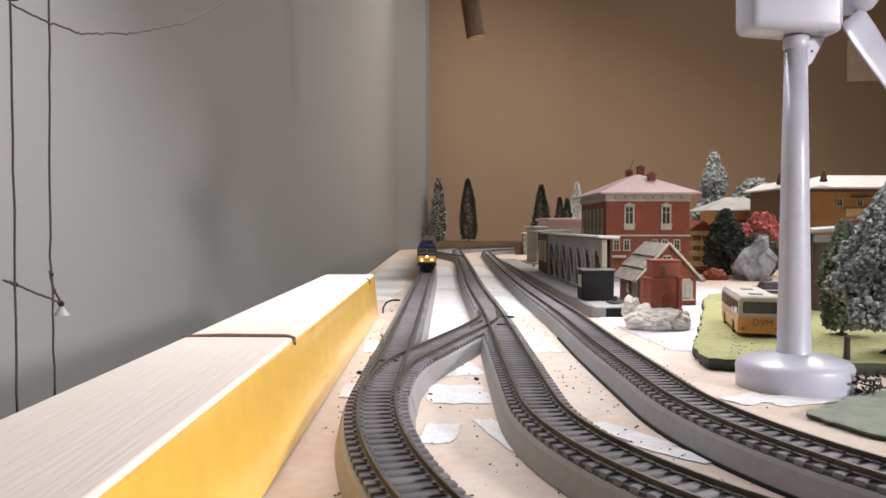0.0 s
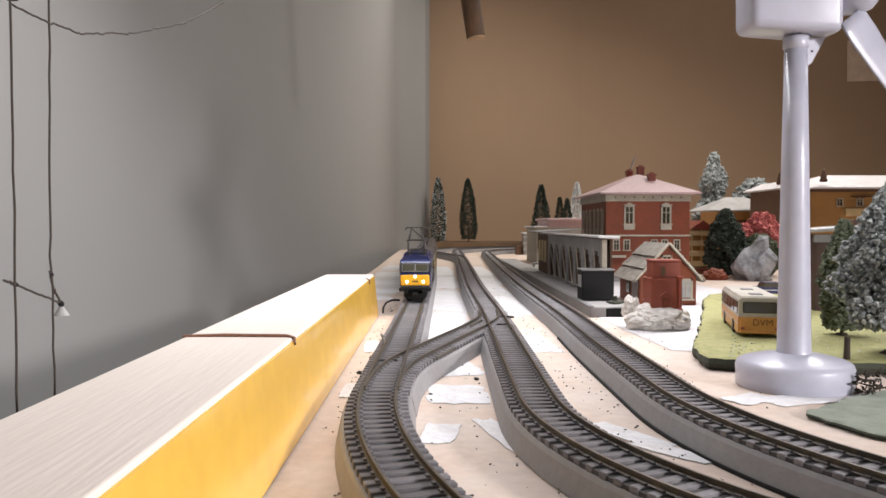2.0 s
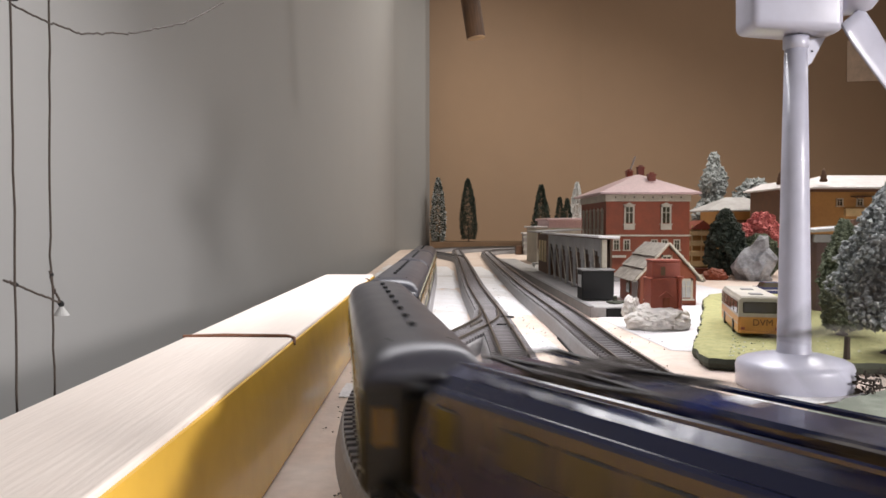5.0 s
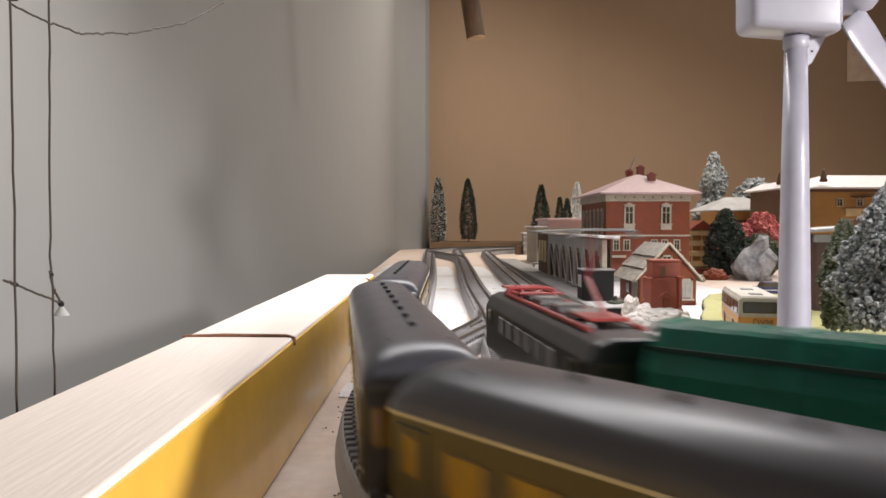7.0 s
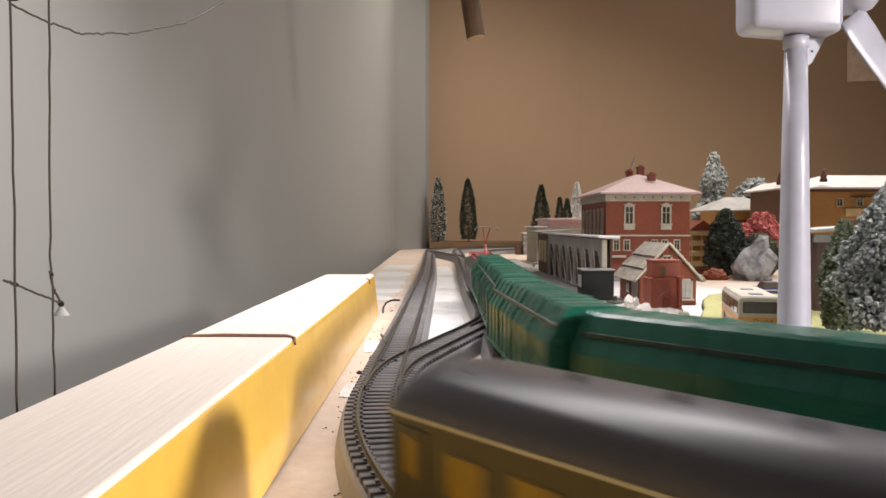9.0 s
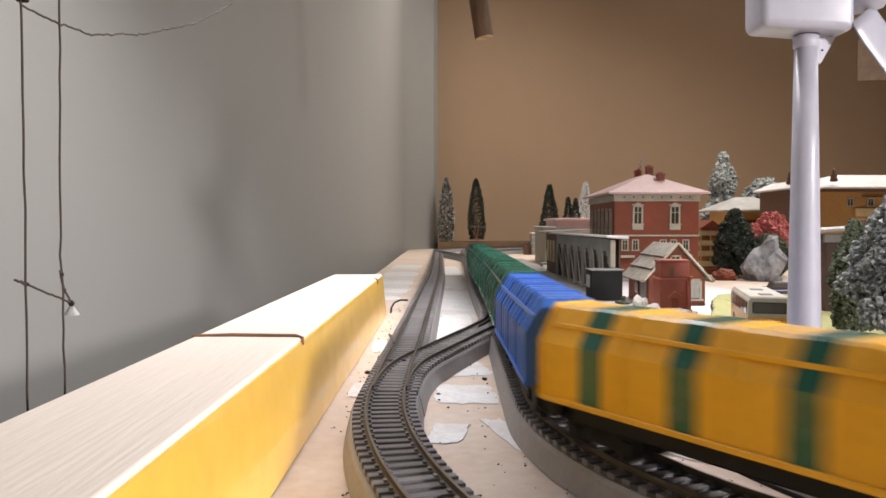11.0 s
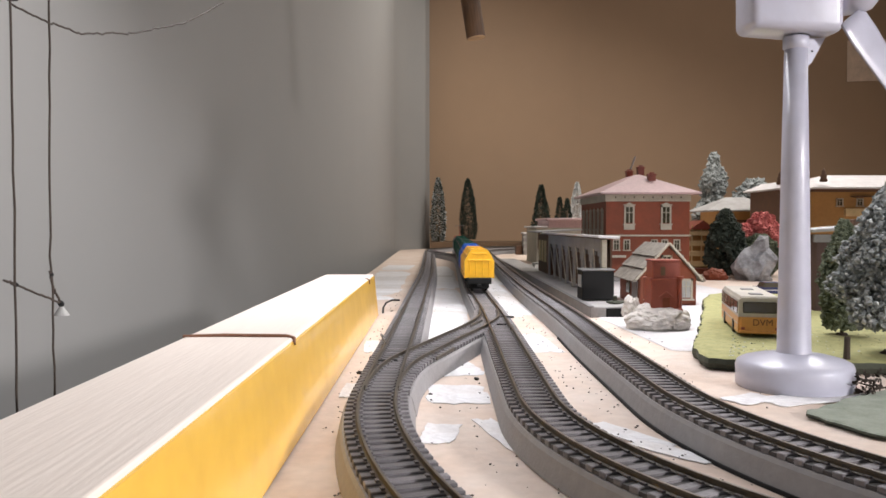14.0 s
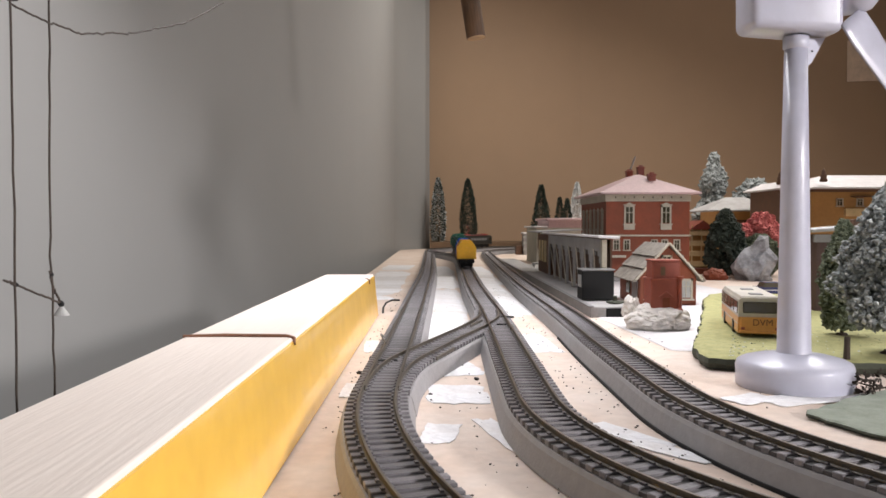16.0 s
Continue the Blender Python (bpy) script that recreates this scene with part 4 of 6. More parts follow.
def window_unit(parent, m, w, h, arch=False, pane="glass_dark", crown=True):
    """A framed window lying in the x-z plane before a wall, built at m (front towards -y)."""
    bm = bmesh.new()
    box(bm, -w / 2, w / 2, -0.0004, 0.0006, 0, h, 0, m)
    pane_ob = part("window", bm, pane, parent)
    bm = bmesh.new()
    f = w * 0.16
    box(bm, -w / 2 - f, -w / 2 + f * 0.3, -0.0016, 0.0004, -f, h + f, 0, m)
    box(bm, w / 2 - f * 0.3, w / 2 + f, -0.0016, 0.0004, -f, h + f, 0, m)
    box(bm, -w / 2 - f, w / 2 + f, -0.0016, 0.0004, h - f * 0.3, h + f, 0, m)
    box(bm, -f * 0.28, f * 0.28, -0.0012, 0.0004, 0, h, 0, m)
    box(bm, -w / 2, w / 2, -0.0012, 0.0004, h * 0.62, h * 0.62 + f * 0.5, 0, m)
    part("window_frame", bm, "trim", pane_ob)
    bm = bmesh.new()
    box(bm, -w / 2 - f * 1.8, w / 2 + f * 1.8, -0.0030, 0.0004, -f * 1.6, -f * 0.6, 0, m)
    part("window_sill", bm, "trim", pane_ob)
    if crown:
        bm = bmesh.new()
        box(bm, -w / 2 - f * 1.6, w / 2 + f * 1.6, -0.0026, 0.0004, h + f, h + f * 1.8, 0, m)
        prism(bm, [(-w / 2, h + f * 1.8), (w / 2, h + f * 1.8), (0, h + f * 3.4)], -0.002, 0.0004, m)
        part("window_crown", bm, "trim", pane_ob)
        bm = bmesh.new()
        box(bm, -w / 2 - f * 1.2, w / 2 + f * 1.2, -0.0018, 0.0004, -f * 5.5, -f * 1.6, 0, m)
        part("window_apron", bm, "trim", pane_ob)


def hip_roof(parent, x0, x1, y0, y1, z0, z1, mat, label, ridge=0.35):
    bm = bmesh.new()
    cx, cy = (x0 + x1) / 2, (y0 + y1) / 2
    rx, ry = max(0.0, (x1 - x0) - (y1 - y0)) / 2 + 0.003, max(0.0, (y1 - y0) - (x1 - x0)) / 2 + 0.003
    b = [bm.verts.new(p) for p in ((x0, y0, z0), (x1, y0, z0), (x1, y1, z0), (x0, y1, z0))]
    c = [bm.verts.new(p) for p in ((x0, y0, z0 - 0.003), (x1, y0, z0 - 0.003), (x1, y1, z0 - 0.003), (x0, y1, z0 - 0.003))]
    t = [bm.verts.new(p) for p in ((cx - rx, cy - ry, z1), (cx + rx, cy - ry, z1), (cx + rx, cy + ry, z1), (cx - rx, cy + ry, z1))]
    for i in range(4):
        j = (i + 1) % 4
        bm.faces.new((b[i], b[j], t[j], t[i]))
        bm.faces.new((c[i], c[j], b[j], b[i]))
    bm.faces.new(t)
    bm.faces.new(list(reversed(c)))
    bmesh.ops.recalc_face_normals(bm, faces=bm.faces)
    return part("roof", bm, mat, parent, label)


def chimney(parent, x, y, z0, z1, w, mat="red_plastic"):
    bm = bmesh.new()
    box(bm, x - w / 2, x + w / 2, y - w / 2, y + w / 2, z0, z1, 0.0004)
    box(bm, x - w * 0.6, x + w * 0.6, y - w * 0.6, y + w * 0.6, z1 - 0.003, z1 - 0.001, 0.0003)
    box(bm, x - w * 0.3, x + w * 0.3, y - w * 0.3, y + w * 0.3, z1 - 0.001, z1 + 0.0025, 0.0003)
    return part("chimney", bm, mat, parent)


def station():
    t = thing("station_building", pose(0, 0, 0), "red two-storey station building with pale pink hipped roof", "station")
    x0, x1, y0, y1, zt = 0.295, 0.440, 1.30, 1.52, 0.139
    bm = bmesh.new()
    box(bm, x0, x1, y0, y1, 0, zt)
    wall = part("wall", bm, "brick", t, "dark red wall")
    bm = bmesh.new()
    box(bm, x0 - 0.002, x1 + 0.002, y0 - 0.002, y1 + 0.002, zt, zt + 0.0125, 0.0006)
    part("frieze", bm, "trim", t, "pale frieze under the eaves")
    for k in range(8):
        bm = bmesh.new()
        xx = x0 + 0.016 + k * (x1 - x0 - 0.032) / 7
        box(bm, xx - 0.0009, xx + 0.0009, y0 - 0.0028, y0 - 0.0018, zt + 0.006, zt + 0.0085)
        part("frieze_vent", bm, "black", t)
    bm = bmesh.new()
    box(bm, x0 - 0.002, x1 + 0.0025, y0 - 0.0028, y1 + 0.0025, 0.0785, 0.0815, 0.0005)
    part("string_course", bm, "trim", t)
    bm = bmesh.new()
    box(bm, x0 - 0.0025, x1 + 0.003, y0 - 0.0035, y1 + 0.003, 0.0, 0.012, 0.0005)
    part("plinth", bm, "grey_stone", t)
    roof = hip_roof(t, x0 - 0.013, x1 + 0.016, y0 - 0.014, y1 + 0.014, zt + 0.0155, 0.190, "pink_roof", "pale pink hipped roof")
    chimney(roof, 0.3860, 1.345, 0.160, 0.1900, 0.0125)
    chimney(roof, 0.3865, 1.42, 0.18, 0.2085, 0.0120)
    chimney(roof, 0.3755, 1.46, 0.17, 0.2040, 0.0115)
    bm = bmesh.new()
    rod(bm, (0.3775, 1.46, 0.2035), (0.3870, 1.46, 0.2310), 0.0017, 6)
    part("stick", bm, "snow", roof, "thin pale stick leaning on a chimney")
    for cx in (0.335, 0.399):
        window_unit(t, Matrix.Translation((cx, y0, 0.102)), 0.0135, 0.028)
    for cx in (0.313, 0.331, 0.379, 0.397, 0.418):
        window_unit(t, Matrix.Translation((cx, y0, 0.056)), 0.009, 0.016, crown=False)
    rot = Matrix.Translation((x0, 0, 0)) @ Matrix.Rotation(radians(-90), 4, "Z")
    for k in range(6):
        yy = y0 + 0.028 + k * 0.033
        window_unit(t, Matrix.Translation((x0, yy, 0.092)) @ Matrix.Rotation(radians(-90), 4, "Z"), 0.012, 0.030)
    # arched entrance canopy
    bm = bmesh.new()
    box(bm, 0.296, 0.328, y0 - 0.010, y0 - 0.0028, 0.042, 0.046, 0.0006)
    part("entrance_canopy", bm, "trim", t)
    return t


station()


def kiosk():
    t = thing("kiosk", pose(0.1665, 0.850, 0.0127), "small square black kiosk on the platform", "kiosk")
    bm = bmesh.new()
    box(bm, 0, 0.036, 0, 0.030, 0, 0.0330, 0.0006)
    part("body", bm, "black", t)
    bm = bmesh.new()
    box(bm, -0.001, 0.0375, -0.001, 0.031, 0.0332, 0.0350, 0.0005)
    part("roof", bm, "grey_plastic", t, "dark grey flat roof")
    for k in range(2):
        bm = bmesh.new()
        box(bm, -0.0007, 0.0002, 0.006 + k * 0.011, 0.013 + k * 0.011, 0.014, 0.028)
        part("window", bm, "line_light", t)
    return t


kiosk()

t = thing("water_hydrant", pose(0.197, 0.822, 0.0117), "small round olive hydrant with a knob on the platform", "hydrant")
bm = bmesh.new()
lathe(bm, [(0, 0), (0.007, 0), (0.0075, 0.0012), (0.006, 0.0025), (0.0022, 0.003), (0.0022, 0.006), (0.0028, 0.007), (0.0015, 0.0085), (0, 0.0085)], 20)
part("base", bm, "mat_edge", t, smooth=True)
for a in (0, 120, 240):
    bm = bmesh.new()
    box(bm, 0.005, 0.0105, -0.0015, 0.0015, 0.0002, 0.0022, 0.0005, Matrix.Rotation(radians(a + 15), 4, "Z"))
    part("foot", bm, "mat_edge", t)


def cottage():
    """Gable towards the eye, thick slate roof in courses."""
    t = thing("cottage", pose(0.281, 0.905, 0.0), "dark red cottage with thick grey slate-shingled gable roof", "house")
    w, L, ze, zr = 0.034, 0.098, 0.036, 0.0735
    bm = bmesh.new()
    prism(bm, [(-w, 0), (w, 0), (w, ze), (0, zr), (-w, ze)], 0, L)
    part("wall", bm, "brick", t, "dark red wall")
    run = math.hypot(w + 0.006, (zr - ze) * (w + 0.006) / w)
    ang = math.atan2(zr - ze, w)
    for s in (-1, 1):
        roof = None
        for k in range(3):
            bm = bmesh.new()
            a, b = k * run / 3 - 0.001, (k + 1) * run / 3 + 0.0025
            m = Matrix.Translation((0, 0, zr + 0.0006)) @ (Matrix.Rotation(ang, 4, "Y") if s > 0 else Matrix.Rotation(math.pi - ang, 4, "Y") @ Matrix.Diagonal((1, 1, -1, 1)))
            n = 26
            grid = []
            for i in range(7):
                row = []
                for q in range(n + 1):
                    u = i / 6
                    ragged = 0.0009 * noise.noise(Vector((q * 0.9, k * 5 + s * 3, i * 0.2))) if i == 6 else 0
                    row.append(m @ Vector((a + (b - a) * u + ragged, -0.004 + (L + 0.007) * q / n, 0.0016 + 0.0026 * u + 0.0008 * noise.noise(Vector((q * 0.8, i * 1.1, k * 7 + s))))))
                grid.append([bm.verts.new(p) for p in row])
            low = [bm.verts.new(m @ Vector((b - 0.0008, -0.004 + (L + 0.007) * q / n, 0.0002))) for q in range(n + 1)]
            grid.append(low)
            for r0, r1 in zip(grid, grid[1:]):
                for q in range(n):
                    bm.faces.new((r0[q], r0[q + 1], r1[q + 1], r1[q]))
            top = [bm.verts.new(m @ Vector((a, -0.004 + (L + 0.007) * q / n, 0.0002))) for q in range(n + 1)]
            for q in range(n):
                bm.faces.new((top[q], top[q + 1], grid[0][q + 1], grid[0][q]))
                bm.faces.new((low[q], low[q + 1], top[q + 1], top[q]))
            bm.faces.new([g[0] for g in grid] + [top[0]])
            bm.faces.new([g[-1] for g in grid] + [top[-1]])
            bmesh.ops.recalc_face_normals(bm, faces=bm.faces)
            part("roof_course", bm, "slate", t, "rough grey shingles")
        # barge board
        bm = bmesh.new()
        rod(bm, (0, -0.0045, zr + 0.0025), (s * (w + 0.006), -0.0045, zr - (w + 0.006) * (zr - ze) / w + 0.0025), 0.0014, 6)
        part("barge_board", bm, "trim", t, "pale barge board")
    window_unit(t, Matrix.Translation((0.0215, 0, 0.010)), 0.0125, 0.021, pane="line_light", crown=False)
    window_unit(t, Matrix.Translation((-0.002, 0, 0.050)), 0.010, 0.010, crown=False)
    window_unit(t, Matrix.Translation((-0.020, 0, 0.010)), 0.0125, 0.021, crown=False)
    bm = bmesh.new()
    box(bm, -w - 0.0012, -w + 0.0004, 0.010, 0.034, 0.001, 0.030)
    part("door", bm, "grey_stone", t, "weathered grey side door")
    bm = bmesh.new()
    box(bm, -w - 0.0016, -w + 0.0004, 0.045, 0.060, 0.012, 0.028)
    part("side_window", bm, "glass_dark", t)
    return t


cottage()


def ruin_tower():
    t = thing("square_tower", pose(0.2135, 0.692, 0.018), "brick-red plastic square tower standing on white plaster", "tower")
    bm = bmesh.new()
    w = 0.0142
    # upper storey with notched parapet
    box(bm, -w, w * 0.95, 0, 0.024, 0, 0.0295, 0.0006)
    part("lower_storey", bm, "red_plastic", t)
    bm = bmesh.new()
    box(bm, -w + 0.0016, w - 0.0010, 0.0015, 0.022, 0.0295, 0.0455, 0.0006)
    part("upper_storey", bm, "red_plastic", t)
    bm = bmesh.new()
    box(bm, -w + 0.0006, w, 0.0005, 0.023, 0.0455, 0.0475, 0.0004)
    box(bm, -w - 0.0012, w + 0.0006, -0.0012, 0.025, 0.0288, 0.0305, 0.0004)
    part("cornice", bm, "red_plastic", t)
    bm = bmesh.new()
    for x in (0.0120, ):
        rod(bm, (x, -0.002, 0.0), (x, -0.002, 0.0320), 0.0017, 10)
        lathe(bm, [(0.0028, 0), (0.0028, 0.002), (0.0018, 0.003), (0.0018, 0.006)], 12, Matrix.Translation((x, -0.002, 0.0)))
        lathe(bm, [(0.0018, 0), (0.0030, 0.002), (0.0030, 0.004), (0, 0.004)], 12, Matrix.Translation((x, -0.002, 0.0285)))
    part("corner_column", bm, "red_plastic", t)
    bm = bmesh.new()
    rod(bm, (-0.0065, -0.0006, 0.0135), (-0.0005, -0.0006, 0.0178), 0.0008)
    rod(bm, (-0.0005, -0.0006, 0.0178), (0.0060, -0.0006, 0.0130), 0.0008)
    part("pediment", bm, "red_plastic", t)
    bm = bmesh.new()
    box(bm, -0.0035, 0.003, -0.0005, 0.0006, 0.0, 0.0125)
    part("doorway", bm, "brick", t)
    bm = bmesh.new()
    box(bm, -0.005, -0.001, 0.001, 0.0018, 0.033, 0.041)
    part("window", bm, "strip_brown", t)
    return t


ruin_tower()


def lump(name, m, sx, sy, sz, mat, label, category, seed, rough=0.35, sub=4):
    """A rough stone: a displaced ball with a flattened foot."""
    bm = bmesh.new()
    bmesh.ops.create_icosphere(bm, subdivisions=sub, radius=1.0)
    for v in bm.verts:
        d = v.co.normalized()
        k = 1 + rough * noise.noise(d * 1.6 + Vector((seed, 0, 0))) + rough * 0.5 * noise.noise(d * 4.0 + Vector((0, seed, 0))) + rough * 0.22 * noise.noise(d * 11 + Vector((0, 0, seed)))
        v.co = Vector((d.x * k * sx, d.y * k * sy, max(0.0, (d.z * k + 0.55) / 1.55 * sz)))
    ob = part(name, bm, mat, None, label)
    ob.matrix_world = m
    return tagged(ob, category=category)


lump("plaster_rock", pose(0.2080, 0.700, 0.0), 0.0285, 0.022, 0.0235, "plaster", "lump of rough white plaster on the table", "rock", 4, 0.22, 5)
lump("plaster_rock", pose(0.1870, 0.715, 0.010), 0.0085, 0.008, 0.020, "plaster", "small knob of white plaster beside the tower", "rock", 9, 0.4)
lump("boulder", pose(0.567, 1.33, 0.0), 0.036, 0.030, 0.066, "rock", "sharp grey-blue boulder behind the bus", "rock", 29, 0.55, 3)
lump("boulder", pose(0.500, 1.34, 0.0), 0.020, 0.015, 0.020, "brick", "small reddish brown stone block", "rock", 21, 0.3)


# ---- bus on its grass mat ----
def turf(outline, z, mats, label, seed):
    """A turf mat with a ragged outline and a dark cut edge."""
    line = spline(list(outline) + [outline[0]], 0.006)[:-1]
    rnd = random.Random(seed)
    cx, cy = sum(p[0] for p in line) / len(line), sum(p[1] for p in line) / len(line)
    line = [(x + rnd.gauss(0, 0.0010), y + rnd.gauss(0, 0.0010)) for x, y in line]
    bm = bmesh.new()
    rings = [[bm.verts.new((cx + (x - cx) * f, cy + (y - cy) * f, zz + (rnd.uniform(-0.0003, 0.0003) if zz > 0 else 0))) for x, y in line]
             for f, zz in ((0.985, 0.0), (1.0, z * 0.5), (0.995, z * 0.9), (0.975, z), (0.8, z), (0.5, z), (0.2, z))]
    n = len(line)
    for q, (a, b) in enumerate(zip(rings, rings[1:])):
        for i in range(n):
            fc = bm.faces.new((a[i], a[(i + 1) % n], b[(i + 1) % n], b[i]))
            fc.material_index = 1 if q < 2 else 0
    bm.faces.new(rings[-1])
    bm.faces.new(list(reversed(rings[0])))
    bmesh.ops.recalc_face_normals(bm, faces=bm.faces)
    ob = part("turf_mat", bm, mats, None, label)
    ob.location = (0, 0, 0.0006)
    return tagged(ob, category="turf mat")


turf([(0.180, 0.500), (0.230, 0.486), (0.32, 0.478), (0.42, 0.48), (0.46, 0.70), (0.45, 0.95), (0.38, 0.985), (0.335, 0.93), (0.275, 0.77), (0.218, 0.62), (0.190, 0.55)], 0.0085, ["grass", "mat_edge"], "speckled yellow-green turf mat under the bus", 2)
turf([(0.187, 0.374), (0.192, 0.350), (0.205, 0.330), (0.25, 0.305), (0.33, 0.33), (0.33, 0.42), (0.268, 0.428), (0.225, 0.406)], 0.0025, ["grass_dull", "mat_edge"], "dull grey-green turf mat on the table", 5)


def bus():
    t = thing("coach_bus", pose(0.2545, 0.586, 0.0091, 0, 0, -14.5), "orange and white model bus with dark windows on the turf mat", "bus")
    w, L = 0.0158, 0.113
    bm = bmesh.new()
    prism(bm, [(-w, 0.003), (w, 0.003), (w, 0.0160), (-w, 0.0160)], 0, L)
    bmesh.ops.bevel(bm, geom=[e for e in bm.edges if abs(e.verts[0].co.z - e.verts[1].co.z) > 0.005], offset=0.002, segments=3, affect="EDGES")
    part("lower_body", bm, "bus_orange", t, "orange lower body")
    bm = bmesh.new()
    prism(bm, [(-w, 0.0160), (w, 0.0160), (w * 0.97, 0.0290), (w * 0.86, 0.0312), (-w * 0.86, 0.0312), (-w * 0.97, 0.0290)], 0.0008, L - 0.001)
    part("upper_body", bm, "bus_white", t, "white upper body")
    bm = bmesh.new()
    box(bm, -w * 0.9, w * 0.9, 0.003, L - 0.004, 0.0305, 0.0322, 0.0008)
    roof = part("roof", bm, "bus_white", t, "white roof")
    for yy in (0.022, 0.070):
        bm = bmesh.new()
        box(bm, -0.005, 0.005, yy - 0.006, yy + 0.006, 0.0320, 0.0330, 0.0004)
        part("roof_hatch", bm, "grey_plastic", roof)
    bm = bmesh.new()
    box(bm, -0.0125, 0.0125, -0.0002, 0.0012, 0.0190, 0.0280, 0.0008)
    part("rear_window", bm, "glass_dark", t, "dark rear window")
    for s in (-1, 1):
        for k in range(5):
            bm = bmesh.new()
            yy = 0.006 + k * 0.0212
            box(bm, s * w * 0.985 - 0.0006, s * w * 0.985 + 0.0006, yy, yy + 0.0180, 0.0178, 0.0275, 0.0004)
            part("side_window", bm, "glass_dark", t)
        for yy in (0.030, 0.088):
            bm = bmesh.new()
            rod(bm, (s * (w - 0.004), yy, 0.0056), (s * (w + 0.0004), yy, 0.0056), 0.0056, 20)
            wheel = part("wheel", bm, "black", t)
            bm = bmesh.new()
            rod(bm, (s * w, yy, 0.0056), (s * (w + 0.0008), yy, 0.0056), 0.0028, 16)
            part("hub", bm, "grey_plastic", wheel)
        bm = bmesh.new()
        box(bm, s * w - 0.0003, s * w + 0.0005, 0.003, L - 0.003, 0.0100, 0.0107)
        part("side_trim", bm, "bus_white", t)
        bm = bmesh.new()
        box(bm, s * 0.0125 - 0.0014, s * 0.0125 + 0.0014, -0.0005, 0.0006, 0.006, 0.008, 0.0002)
        part("tail_light", bm, "red_plastic", t)
    bm = bmesh.new()
    box(bm, -w + 0.0005, w - 0.0005, -0.0015, 0.002, 0.0030, 0.0052, 0.0006)
    part("bumper", bm, "bus_orange", t)
    cu = bpy.data.curves.new("lettering", "FONT")
    cu.body, cu.size, cu.extrude, cu.align_x = "DVM", 0.0072, 0.0002, "CENTER"
    cu.materials.append(M["lettering"])
    ob = new("lettering", cu)
    ob.parent = t
    ob.matrix_local = pose(0.0022, -0.0004, 0.0095, 90, 0, 0)
    tagged(ob, "dark brown capital letters")
    return t


bus()


def small_car():
    t = thing("model_car", pose(0.462, 1.02, 0.0), "small dark blue model car parked behind the bus", "car")
    bm = bmesh.new()
    prism(bm, [(-0.024, 0.004), (0.024, 0.004), (0.025, 0.010), (0.022, 0.0125), (-0.022, 0.0135), (-0.025, 0.010)], 0, 0.020)
    bmesh.ops.bevel(bm, geom=list(bm.edges), offset=0.0008, segments=2, affect="EDGES")
    part("body", bm, "loco_blue", t)
    bm = bmesh.new()
    prism(bm, [(-0.016, 0.0125), (0.015, 0.0125), (0.010, 0.0190), (-0.012, 0.0190)], 0.001, 0.019)
    part("cabin", bm, "glass_dark", t, "dark car windows")
    bm = bmesh.new()
    box(bm, -0.0115, 0.0095, 0.0015, 0.0185, 0.0188, 0.0198, 0.0003)
    part("roof", bm, "loco_blue", t)
    bm = bmesh.new()
    box(bm, -0.0245, 0.0245, -0.0006, 0.0004, 0.0085, 0.0098, 0.0002)
    part("side_trim", bm, "line_light", t)
    for x in (-0.015, 0.015):
        for y in (0.0, 0.018):
            bm = bmesh.new()
            rod(bm, (x, y - 0.0006, 0.0042), (x, y + 0.0026, 0.0042), 0.0042, 14)
            part("wheel", bm, "black", t)
    return t


small_car()


